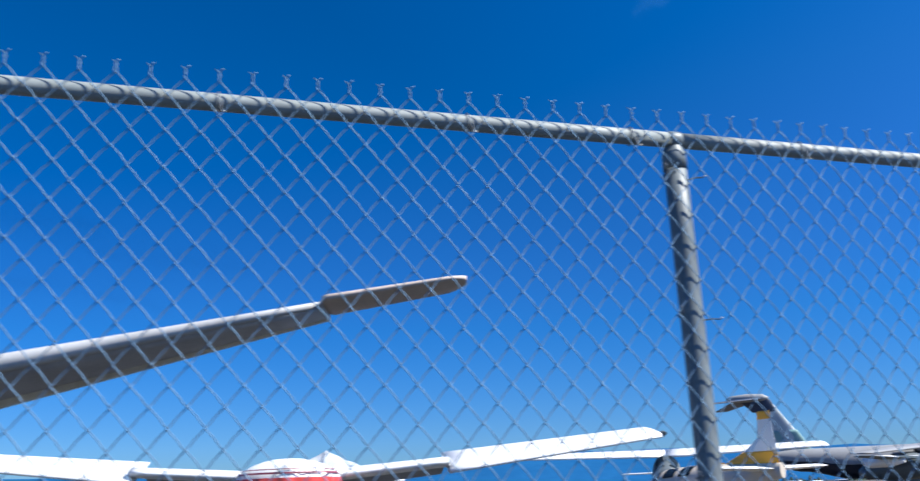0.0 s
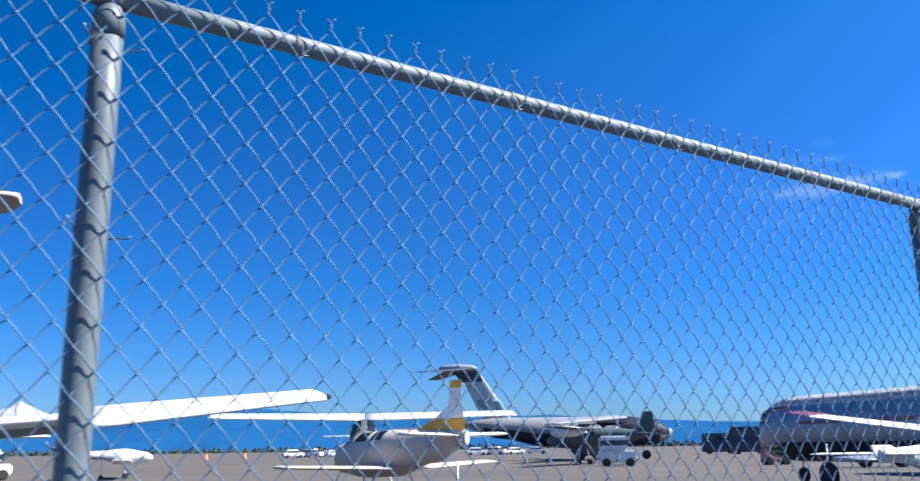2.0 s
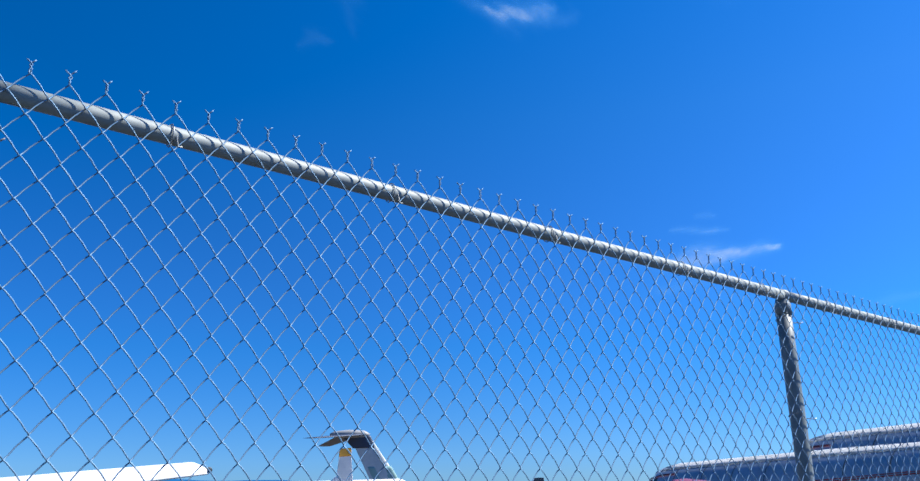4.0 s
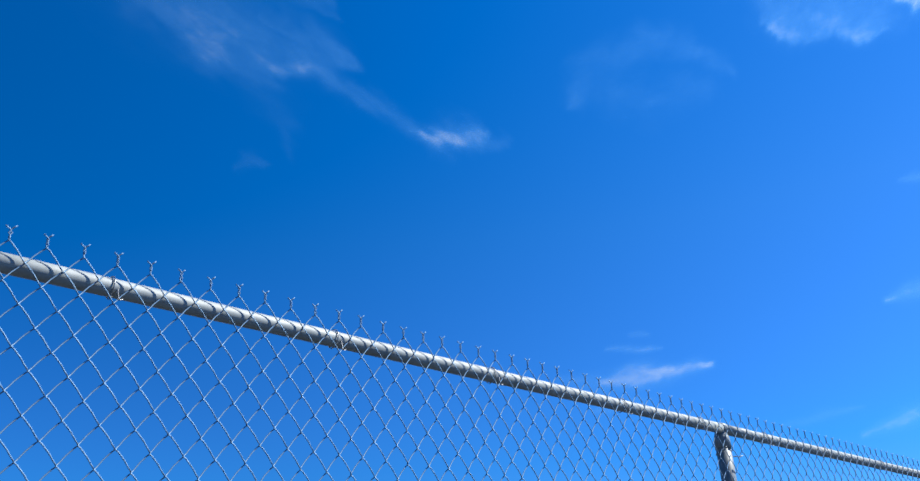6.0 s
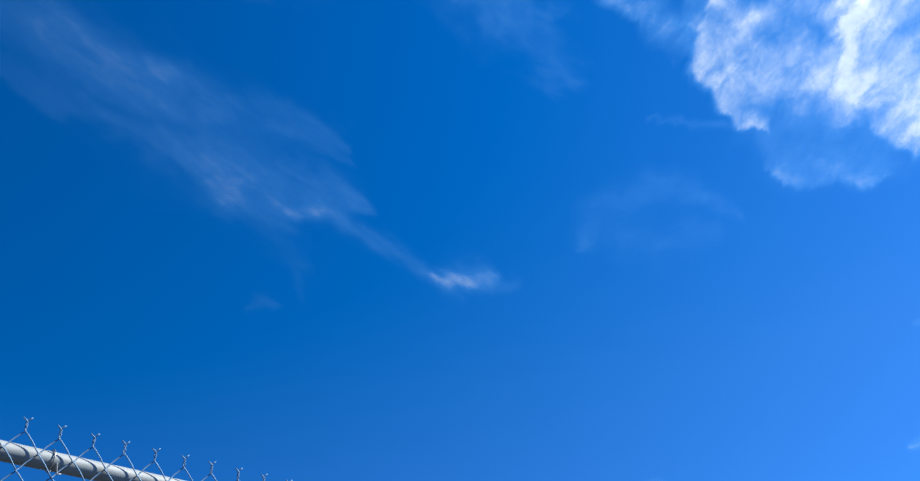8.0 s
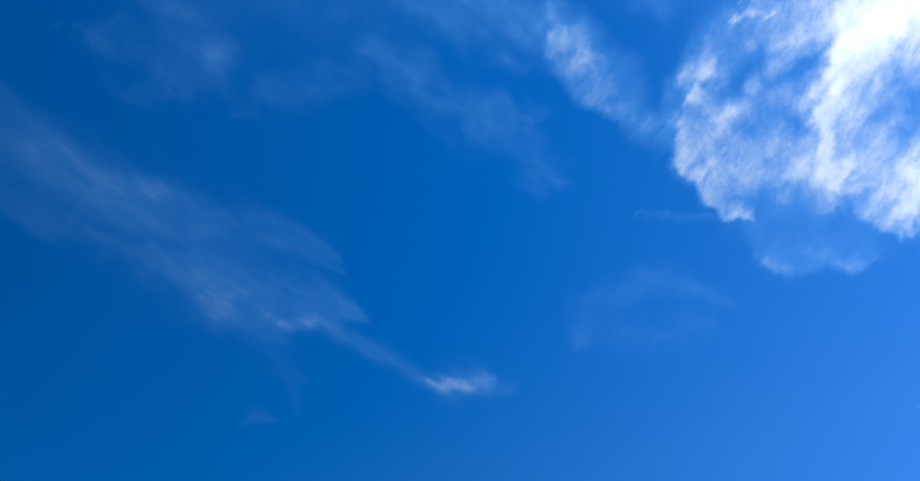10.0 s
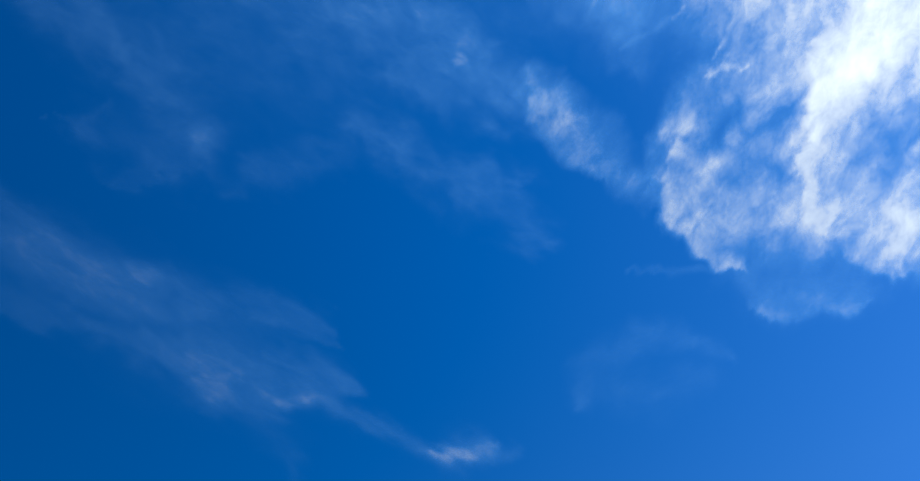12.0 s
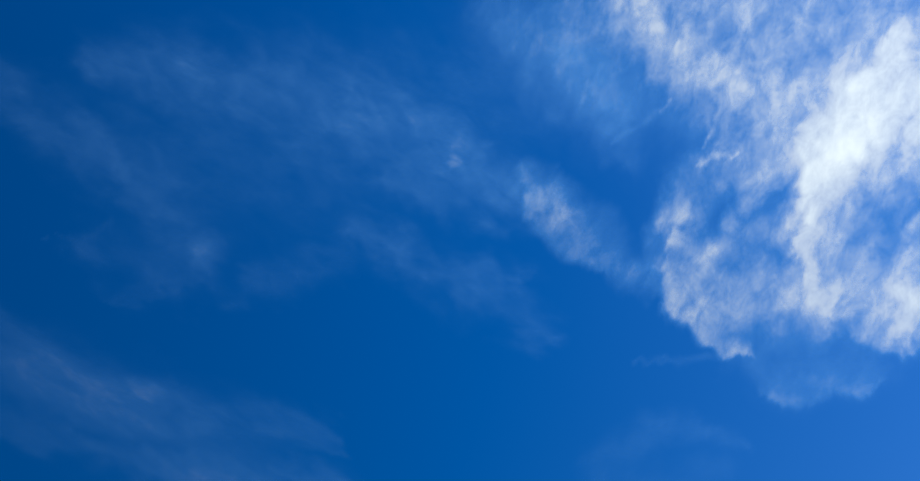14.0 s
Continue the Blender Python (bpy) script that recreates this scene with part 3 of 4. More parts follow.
for s in (1, -1):
    bm = bmesh.new()
    sweep(bm, [(-0.6, 2.1 * s, 2.1), (0.2, 2.1 * s, 2.1), (1.4, 2.1 * s, 2.1), (1.75, 2.1 * s, 2.1)], [0.12, 0.34, 0.36, 0.2], 16)
    part("engine", bm, white_paint, dark_fin, "white engine cowling")

# ---- bare-metal airliners ----
metal = [(-15.5, 2.5, 0.25, 0.4), (-9.0, 2.3, 1.0, 1.05), (-3.0, 2.12, 1.28, 1.28), (3.9, 2.12, 1.28, 1.28), (4.9, 2.08, 1.14, 1.20), (5.5, 1.88, 0.84, 0.84), (5.85, 1.7, 0.3, 0.35)]


def airliner(label, at):
    plane = thing("airliner", label, "aeroplane", "airliners", at=at)
    hull = fuselage(plane, metal, bare_metal, "dull bare aluminium fuselage", 40)
    # the white band paints the sunlit top of the hull
    band("roof", hull, metal, -12.0, 4.4, 52, 128, white_paint, "roof whitened to stand for sunlight on it", 0.008, 24, 8)
    # the dark grey band paints the shade on the hull's lower side
    band("belly", hull, metal, -12.0, 5.2, 205, 335, dark_grey_paint, "belly darkened to stand for its shade", 0.008, 24, 10)
    for a in ((37, 41), (139, 143)):
        band("stripe", hull, metal, 3.2, 5.2, *a, maroon_paint, "dark red line over the cockpit windows", 0.012, 8, 2)
    for a in ((13, 17), (163, 167)):
        band("stripe", hull, metal, 4.2, 5.6, *a, maroon_paint, "dark red line round the nose", 0.012, 8, 2)
    for a in ((6, 8), (9.5, 11), (169, 170.5), (172, 174)):
        band("stripe", hull, metal, -12.0, 2.5, *a, red_paint, "thin red line", 0.01, 24, 2)
    for a in ((20, 36), (144, 160)):
        for x in (4.3, 4.75, 5.2):
            band("cockpit_window", hull, metal, x, x + 0.34, *a, window_glass, "dark cockpit window", 0.01, 4)
    # panel joints round the hull
    for i in range(9):
        band("panel_joint", hull, metal, 3.1 - 1.7 * i, 3.13 - 1.7 * i, 12, 168, dark_grey_paint, "", 0.011, 1, 14)
    for s in (1, -1):
        wing("wing", plane, bare_metal, (-2.0, 0.9 * s, 1.05, 2.6), (-3.6, 5.0 * s, 1.05, 1.5), 0.12)
        wing("tailplane", plane, bare_metal, (-13.0, 0.2 * s, 2.9, 1.8), (-13.8, 4.0 * s, 3.1, 1.0), 0.1)
        wheel(plane, -0.6, 2.6 * s, 0.45, 1.5)
    wheel(plane, 3.9, 0, 0.3, 1.2)
    wing("fin", plane, bare_metal, (-12.0, 0, 2.9, 3.2), (-14.0, 0, 6.0, 1.6), 0.09, upright=True)


airliner("large bare-metal airliner with thin red lines along its side", pose(30.45, 17.0, 0, 0, 0, 74))
airliner("taller bare-metal airliner parked behind another one", pose(43.0, 14.9, 0, 0, 0, 74) @ Matrix.Scale(1.5, 4))

# ---- white low-wing aeroplane with a red wing tip ----
low = [(-4.4, 1.35, 0.05, 0.1), (-1.8, 1.2, 0.35, 0.36), (0.4, 1.2, 0.52, 0.55), (1.9, 1.05, 0.42, 0.36), (2.4, 1.0, 0.12, 0.12)]
red_tip, hull = light_aircraft("aeroplane", "white low-wing aeroplane with red wing tips", pose(18.85, 7.0, 0, 0, 0, -3), low,
                               ((0.9, 0.35, 1.60, 1.3), (0.7, 4.75, 2.20, 0.9)),
                               ((-3.4, 0, 1.2, 1.0), (-4.0, 0, 1.5, 0.6), (-3.5, 0.05, 1.35, 0.8), (-3.8, 1.5, 1.35, 0.5)))
for s in (1, -1):
    wing("wing_tip", red_tip, maroon_paint, (0.73, 4.6 * s, 2.2, 0.96), (0.68, 5.3 * s, 2.3, 0.78), 0.135, "dark red wing tip")


# ---- vehicles and gear on the apron ----
def block(bm, x0, x1, y0, y1, z0, z1, cut=0.08):
    """A box with cut edges."""
    made = bmesh.ops.create_cube(bm, size=1.0)["verts"]
    for v in made:
        v.co = ((x0 + x1) / 2 + v.co.x * (x1 - x0), (y0 + y1) / 2 + v.co.y * (y1 - y0), (z0 + z1) / 2 + v.co.z * (z1 - z0))
    edges = {e for v in made for e in v.link_edges}
    bmesh.ops.bevel(bm, geom=list(edges), offset=cut, segments=2, affect="EDGES")


def vehicle(name, label, at, length, height, paint, boxy=0.0, group=""):
    """A parked car, van or truck: body, glass band and four wheels; local x forward."""
    car = thing(name, label, "vehicle", group, at=at)
    h, w = height, min(2.3, 0.42 * length)
    bm = bmesh.new()
    block(bm, -length / 2, length / 2, -w / 2, w / 2, 0.3, h * (0.62 - 0.1 * boxy), 0.12)
    part("body", bm, paint, car)
    bm = bmesh.new()
    k0, k1 = (-0.48, 0.3) if boxy > 0.5 else (-0.34, 0.22)
    block(bm, length * k0, length * k1, -w * 0.46, w * 0.46, h * (0.6 - 0.1 * boxy), h, 0.16)
    cab = part("cabin", bm, paint, car)
    bm = bmesh.new()
    block(bm, length * (k0 + 0.04), length * (k1 + 0.015), -w * 0.47, w * 0.47, h * 0.66, h * 0.86, 0.04)
    part("window", bm, window_glass, cab, "dark window glass")
    for x in (-0.3, 0.31):
        for s in (1, -1):
            bm = bmesh.new()
            y = s * w * 0.46
            sweep(bm, [(length * x, y - 0.11, 0.33), (length * x, y - 0.09, 0.33), (length * x, y + 0.09, 0.33), (length * x, y + 0.11, 0.33)], [0.25, 0.33, 0.33, 0.25], 16)
            part("wheel", bm, rubber, car)
    return car


def from_gate(az, d):
    """A place on the apron, by bearing in degrees and metres from the bay of the fence."""
    return -0.5 + d * math.sin(radians(az)), -1.7 + d * math.cos(radians(az))


for az, d, turn, ln, h in ((23.7, 190, 20, 4.5, 1.7), (24.9, 195, -30, 4.6, 1.8), (26.0, 200, 60, 4.3, 1.5), (35.2, 185, 10, 4.4, 1.6), (36.4, 188, -20, 4.6, 1.7), (37.6, 192, 30, 4.4, 1.5), (39.0, 190, 0, 4.5, 1.6)):
    vehicle("parked_car", "white car parked on the far apron", pose(*from_gate(az, d), 0, 0, 0, turn - az), ln, h, white_paint, group="cars on the apron")
vehicle("parked_truck", "white and grey truck parked before the aeroplanes", pose(*from_gate(44.1, 70), 0, 0, 0, -40), 2.9, 2.3, fabric_white, 0.9)
for az, d, c, h in ((50.2, 150, navy_paint, 3.2), (51.9, 142, navy_paint, 4.0)):
    vehicle("parked_truck", "dark navy truck parked on the apron", pose(*from_gate(az, d), 0, 0, 0, -az + 8), 5.4, h, c, 0.8, "dark trucks")
vehicle("ground_tractor", "faded red tow tractor parked beside the airliner", pose(*from_gate(53.4, 70), 0, 0, 0, -30), 2.0, 2.1, faded_red, 0.6)
vehicle("parked_van", "white van parked far off on the apron", pose(*from_gate(6.6, 64), 0, 0, 0, 8), 3.0, 1.9, white_paint, 0.9)
vehicle("parked_van", "cream van beside the airliner", pose(*from_gate(59.2, 62), 0, 0, 0, -50), 3.4, 2.0, cream_paint, 0.9)
for az, d in ((18.5, 180), (20.8, 185)):
    cone = thing("traffic_barrel", "orange plastic barrel on the apron", "barrel", "barrels", at=pose(*from_gate(az, d), 0))
    bm = bmesh.new()
    sweep(bm, [(0, 0, 0), (0, 0, 0.1), (0, 0, 0.12), (0, 0, 1.05), (0, 0, 1.1)], [0.5, 0.5, 0.38, 0.3, 0.2], 16)
    part("barrel", bm, orange_paint, cone)

# ---- snow-covered peak far beyond the ridge ----
bm = bmesh.new()
cols = []
for i in range(61):
    az = 4.0 + 8.0 * i / 60
    el = 3.0 - 0.52 * abs(az - 8.0) ** 0.9 + 0.07 * noise.noise((az * 2.1, 0.3, 5.0)) + 0.03 * noise.noise((az * 7.0, 0.9, 5.0))
    col = []
    for d, k in ((4450, 0.0), (4560, 0.55), (4620, 0.85), (4650, 1.0), (4750, 0.5)):
        x, y = from_gate(az + (0.3 * noise.noise((az * 3, d * 0.02, 1)) if 0 < k < 1 else 0), d)
        col.append(bm.verts.new((x, y, 1.56 + 4650 * math.tan(radians(max(el, 0.3))) * k)))
    cols.append(col)
for p, q in zip(cols, cols[1:]):
    for j in range(4):
        bm.faces.new((p[j], q[j], q[j + 1], p[j + 1])).smooth = True
peak = part("backdrop", bm, snow, None)
tagged(peak, "snow-covered mountain peak far behind the blue ridge", "mountain", kind="structure")

# ---- far tree belt and mountains ----
bm = bmesh.new()
rt = random.Random(12)
for i in range(420):
    az = -12 + 90 * i / 420 + rt.uniform(-0.1, 0.1)
    if 38 < az < 39:
        continue
    d = rt.uniform(780, 900)
    x, y = from_gate(az, d)
    h, w = rt.uniform(2.5, 6), rt.uniform(3, 5)
    base = None
    for layer in range(3):
        z0, z1, r = h * (0.08 + 0.27 * layer), h * (0.5 + 0.25 * layer), w * (1 - 0.27 * layer)
        tip = bm.verts.new((x + rt.uniform(-0.6, 0.6), y, z1))
        ring = [bm.verts.new((x + math.cos(a) * r * rt.uniform(0.6, 1.15), y + math.sin(a) * r, z0 + rt.uniform(-0.8, 0.8))) for a in (2 * math.pi * j / 7 for j in range(7))]
        for j in range(7):
            bm.faces.new((ring[j], ring[(j + 1) % 7], tip))
        bm.faces.new(ring[::-1])
belt = part("tree_belt", bm, leaf_dark, None)
tagged(belt, "dark belt of far conifers along the airfield edge", "trees", kind="stuff")

bm = bmesh.new()
rows = []
for i in range(181):
    az = -60 + i
    crest = 1.95 + 0.35 * noise.noise((az * 0.06, 3.1, 0)) + 0.22 * noise.noise((az * 0.21, 7.7, 0)) + 0.07 * noise.noise((az * 0.8, 1.7, 0))
    crest -= 0.45 * math.exp(-((az - 8) / 5) ** 2)
    crest += 0.55 * math.exp(-((az - 24) / 9) ** 2) - 0.3 * math.exp(-((az - 48) / 8) ** 2) - 0.8 * math.exp(-((az - 56) / 5) ** 2)
    col = []
    for d, k in ((3300, -0.004), (3600, 0.45), (3950, 0.8), (4200, 1.0), (4500, 0.6)):
        x, y = from_gate(az, d)
        bumpy = 1 + 0.12 * noise.noise((az * 0.5, d * 0.004, 2.0)) if 0 < k < 1 else 1
        col.append(bm.verts.new((x, y, 1.56 + 4200 * math.tan(radians(crest)) * k * bumpy)))
    rows.append(col)
for a, b in zip(rows, rows[1:]):
    for j in range(4):
        bm.faces.new((a[j], b[j], b[j + 1], a[j + 1])).smooth = True
hills = part("backdrop", bm, hazy_slope, None)
tagged(hills, "wooded mountains beyond the airfield, blue haze put into their colour", "mountains", kind="structure")

# ---- clouds: thin sheets high in the sky, lit by the sun ----
vapour = bpy.data.materials.new("thin_cloud")
vapour.use_nodes = True
n, l = vapour.node_tree.nodes, vapour.node_tree.links
n.remove(n["Principled BSDF"])


def math_node(op, a, b=None):
    q = n.new("ShaderNodeMath")
    q.operation = op
    for i, v in enumerate((a, b)):
        if isinstance(v, (int, float)):
            q.inputs[i].default_value = v
        elif v is not None:
            l.new(v, q.inputs[i])
    return q.outputs[0]


def fibres(scale, detail, low, high, least, most):
    """Fine structure along the flow of the sheet, as a factor."""
    q, r = n.new("ShaderNodeTexNoise"), n.new("ShaderNodeMapRange")
    q.inputs["Scale"].default_value, q.inputs["Detail"].default_value = scale, detail
    q.inputs["Roughness"].default_value, q.inputs["Distortion"].default_value = 0.6, 0.6
    l.new(flow.outputs[0], q.inputs["Vector"])
    l.new(q.outputs[0], r.inputs["Value"])
    for key, v in (("From Min", low), ("From Max", high), ("To Min", least), ("To Max", most)):
        r.inputs[key].default_value = v
    return r.outputs[0]


depth_map, flow = n.new("ShaderNodeUVMap"), n.new("ShaderNodeUVMap")
depth_map.uv_map, flow.uv_map = "depth", "flow"          # depth: how thick the vapour is; flow: degrees along and across its fibres
depth_xy = n.new("ShaderNodeSeparateXYZ")
l.new(depth_map.outputs[0], depth_xy.inputs[0])
thick = math_node("MULTIPLY", depth_xy.outputs[0], fibres(0.9, 6, 0.3, 0.7, 0.68, 1.32))
thick = math_node("MULTIPLY", thick, fibres(3.2, 4, 0.3, 0.7, 0.9, 1.1))
alpha = math_node("SUBTRACT", 1.0, math_node("EXPONENT", math_node("MULTIPLY", thick, -1.0)))
clear, lit, mix = n.new("ShaderNodeBsdfTransparent"), n.new("ShaderNodeBsdfTranslucent"), n.new("ShaderNodeMixShader")
tone = n.new("ShaderNodeMixRGB")                         # thin vapour has the blue of the sky behind put into its colour
tone.inputs[1].default_value, tone.inputs[2].default_value = (0.11, 0.30, 0.54, 1), (0.50, 0.54, 0.50, 1)
dense = n.new("ShaderNodeMapRange")
dense.inputs["From Min"].default_value, dense.inputs["From Max"].default_value = 0.15, 0.5
l.new(alpha, dense.inputs["Value"])
l.new(dense.outputs[0], tone.inputs[0])
l.new(tone.outputs[0], lit.inputs["Color"])
l.new(alpha, mix.inputs[0])
l.new(clear.outputs[0], mix.inputs[1])
l.new(lit.outputs[0], mix.inputs[2])
l.new(mix.outputs[0], n["Material Output"].inputs["Surface"])


def sky_point(az, el):
    a, e = radians(az), radians(el)
    return Vector((math.sin(a) * math.cos(e), math.cos(a) * math.cos(e), math.sin(e)))


def stroke(strokes, thickness, left, right, *line, soft=False):
    """One band of vapour: bearing, height and half width in degrees along its line; left and right widen or sharpen a side."""
    strokes.append((thickness, left, right, line, soft))


def curve_through(line, steps=6):
    """Points and half widths along a smooth line."""
    q = np.array(line)
    out = []
    for j in range(len(q) - 1):
        p0, p1, p2, p3 = (q[max(0, min(len(q) - 1, j + d))] for d in (-1, 0, 1, 2))
        for s in range(steps):
            k = s / steps
            out.append(0.5 * (2 * p1 + (p2 - p0) * k + (2 * p0 - 5 * p1 + 4 * p2 - p3) * k * k + (3 * p1 - p0 - 3 * p2 + p3) * k ** 3))
    return np.array(out + [q[-1]])


def depth_of(strokes, u, v):
    """How thick the dense and the soft vapour are at points of the sheet: each band fades from its line to its sides."""
    dense_part, soft_part = np.zeros(len(u)), np.zeros(len(u))
    for thickness, left, right, line, soft in strokes:
        pts = curve_through(line)
        best = np.full(len(u), 1e9)
        for a, b in zip(pts, pts[1:]):
            du, dv = b[0] - a[0], b[1] - a[1]
            k = np.clip(((u - a[0]) * du + (v - a[1]) * dv) / (du * du + dv * dv + 1e-9), 0, 1)
            ex, ey = u - a[0] - k * du, v - a[1] - k * dv
            side = np.where(du * ey - dv * ex > 0, left, right)
            far = np.sqrt(ex * ex + ey * ey) / (side * np.maximum(0.05, a[2] + (b[2] - a[2]) * k))
            best = np.minimum(best, far)
        fade = np.clip(1 - best, 0, 1)
        if soft:
            soft_part += thickness * np.exp(-2.2 * best * best)
        else:
            dense_part += thickness * fade * fade * (3 - 2 * fade)
    return np.clip(dense_part, 0, 4), np.clip(soft_part, 0, 4)


def cloud(strokes, label, lean, stretch, ragged, patchy, far, step=0.16):
    """A sheet of vapour. lean: the way its fibres run, in degrees; stretch: how long they are; ragged: how far its edges are torn."""
    every = [sky_point(az, el) for *_, line, _ in strokes for az, el, _ in line]
    mid = sum(every, Vector()).normalized()
    east = mid.cross(Vector((0, 0, 1))).normalized()
    north = east.cross(mid)

    def flat(az, el):
        d = sky_point(az, el)
        return math.degrees(d.dot(east) / d.dot(mid)), math.degrees(d.dot(north) / d.dot(mid))

    local = [(t, a, b, [(*flat(az, el), w) for az, el, w in line], soft) for t, a, b, line, soft in strokes]
    reach = [(x, y, w * max(a, b) * (1.7 if soft else 1) + ragged) for _, a, b, line, soft in local for x, y, w in line]
    u0, u1 = min(x - w for x, y, w in reach), max(x + w for x, y, w in reach)
    v0, v1 = min(y - w for x, y, w in reach), max(y + w for x, y, w in reach)
    nu, nv = int((u1 - u0) / step) + 2, int((v1 - v0) / step) + 2
    u, v = (g.ravel() for g in np.meshgrid(u0 + step * np.arange(nu), v0 + step * np.arange(nv)))
    c, s = math.cos(radians(lean)), math.sin(radians(lean))
    along, over = (u * c + v * s) / stretch, v * c - u * s
    tear_u, tear_v, patch = np.zeros(len(u)), np.zeros(len(u)), np.zeros(len(u))
    for i in range(len(u)):
        a, o = along[i], over[i]
        wx = 0.6 * noise.noise((a * 0.5, o * 0.5, far * 0.01))
        tear_u[i] = noise.fractal((a * 0.6 + wx, o * 0.6, far * 0.013), 0.95, 2.0, 5)
        tear_v[i] = noise.fractal((a * 0.6, o * 0.6 + wx, far * 0.017 + 5), 0.95, 2.0, 5)
        patch[i] = noise.fractal((a * 0.75 + tear_u[i] * 0.5, o * 0.75 + tear_v[i] * 0.5, far * 0.019 + 9), 0.85, 2.1, 5)
    dense_part, soft_part = depth_of(local, u + ragged * tear_u, v + ragged * tear_v)
    depth = dense_part * np.exp(np.clip(patchy * patch, -1.4, 1.0)) + soft_part * np.exp(np.clip(0.8 * patchy * patch, -1.2, 0.8))
    verts, index = [], {}
    faces, uvs = [], []
    for j in range(nv - 1):
        for i in range(nu - 1):
            four = (j * nu + i, j * nu + i + 1, (j + 1) * nu + i + 1, (j + 1) * nu + i)
            if max(depth[q] for q in four) < 0.003:
                continue
            for q in four:
                if q not in index:
                    index[q] = len(verts)
                    verts.append((mid + east * radians(u[q]) + north * radians(v[q])).normalized() * far)
            faces.append([index[q] for q in four])
            uvs += four
    me = bpy.data.meshes.new("cloud")
    me.from_pydata(verts, [], faces)
    for name, a, b in (("depth", depth, depth), ("flow", along + far * 0.07, over + far * 0.03)):
        me.uv_layers.new(name=name).data.foreach_set("uv", np.stack((a[uvs], b[uvs]), 1).ravel())
    me.polygons.foreach_set("use_smooth", [True] * len(faces))
    me.materials.append(vapour)
    tagged(new("cloud", me), label, "cloud", "clouds", "stuff")


bank = []
stroke(bank, 0.161, 1.5, 0.5, (79.61, 49.15, 1.94), (74.38, 49.15, 2.37), (70.30, 47.30, 1.93), (67.53, 45.33, 1.43))
stroke(bank, 0.331, 1.1, 0.34, (69.98, 45.61, 1.41), (67.34, 43.60, 2.15), (67.84, 41.28, 2.07), (68.81, 39.22, 1.76), (70.25, 37.59, 1.04))
stroke(bank, 0.253, 1, 1, (68.94, 42.94, 1.24), (72.21, 44.09, 1.56), (75.62, 43.68, 2.02), (79.37, 43.17, 1.94), (83.36, 43.78, 1.86), (87.48, 44.50, 1.77))
stroke(bank, 0.138, 1, 1, (72.60, 47.36, 1.72), (77.51, 47.18, 2.32), (83.18, 46.73, 2.50))
stroke(bank, 0.207, 1, 1, (69.55, 41.17, 2.11), (74.33, 39.16, 4.71), (78.43, 36.77, 3.82), (83.61, 33.67, 3.49))
stroke(bank, -0.092, 1, 1, (73.82, 40.34, 1.02), (76.00, 40.72, 2.00), (78.32, 41.80, 0.98))
stroke(bank, 0.230, 1, 0.3, (83.95, 45.13, 2.78), (81.11, 43.61, 3.81), (79.22, 42.02, 3.88), (77.57, 40.30, 3.60), (77.02, 38.53, 2.61), (77.62, 36.91, 1.61))
stroke(bank, 0.161, 1, 1, (86.81, 44.88, 3.27), (83.52, 40.84, 3.36), (81.26, 36.72, 2.77), (81.66, 33.80, 2.69))
stroke(bank, 0.276, 1, 1, (84.68, 45.99, 1.84), (87.57, 44.04, 3.53), (90.99, 42.00, 3.32))
stroke(bank, 0.161, 1, 0.6, (78.01, 35.38, 0.95), (79.66, 33.91, 1.54), (82.21, 32.78, 1.77), (85.16, 31.38, 1.67))
stroke(bank, 0.120, 1, 1, (69.92, 37.11, 1.04), (72.55, 35.09, 1.84), (77.58, 33.23, 1.25), soft=True)
stroke(bank, 0.129, 3, 1.3, (70.64, 34.86, 0.27), (73.90, 33.50, 0.46), (77.16, 32.52, 0.19), soft=True)
stroke(bank, 0.055, 1, 1, (62.93, 39.90, 0.29), (66.45, 38.88, 0.50), (69.49, 38.15, 0.28))
stroke(bank, 0.368, 0.25, 1.6, (77.80, 40.15, 1.16), (80.31, 42.75, 1.99), (83.57, 44.49, 2.27), (88.38, 46.08, 2.19), (93.82, 46.94, 2.07))
stroke(bank, 0.253, 1, 1, (75.49, 45.18, 0.87), (79.63, 45.79, 1.35), (83.77, 45.75, 1.63), (88.05, 46.79, 1.57), (92.01, 47.88, 1.52))
stroke(bank, 0.230, 1, 1, (75.44, 49.07, 0.18), (77.17, 48.99, 0.45), (79.28, 48.31, 0.17))
stroke(bank, 0.138, 1, 1, (76.84, 49.94, 0.14), (79.16, 50.55, 0.31))
stroke(bank, 0.092, 1, 1, (70.19, 53.07, 0.18), (74.13, 53.15, 0.50), (77.46, 53.24, 0.21))
stroke(bank, 0.276, 1, 1, (87.56, 38.72, 0.59), (84.37, 37.29, 1.06), (82.12, 35.66, 1.07), (79.68, 33.31, 0.61))
stroke(bank, 0.253, 1, 0.7, (71.28, 46.59, 2.09), (71.50, 43.33, 2.78), (72.27, 41.08, 3.45), (74.91, 40.14, 4.03), (80.07, 37.25, 4.07), (83.80, 35.13, 3.53), soft=True)
stroke(bank, 0.345, 0.7, 1.2, (81.83, 59.81, 2.01), (81.49, 54.44, 2.72), (85.55, 49.36, 4.24), (89.65, 45.19, 4.90), (93.47, 40.75, 5.62), soft=True)
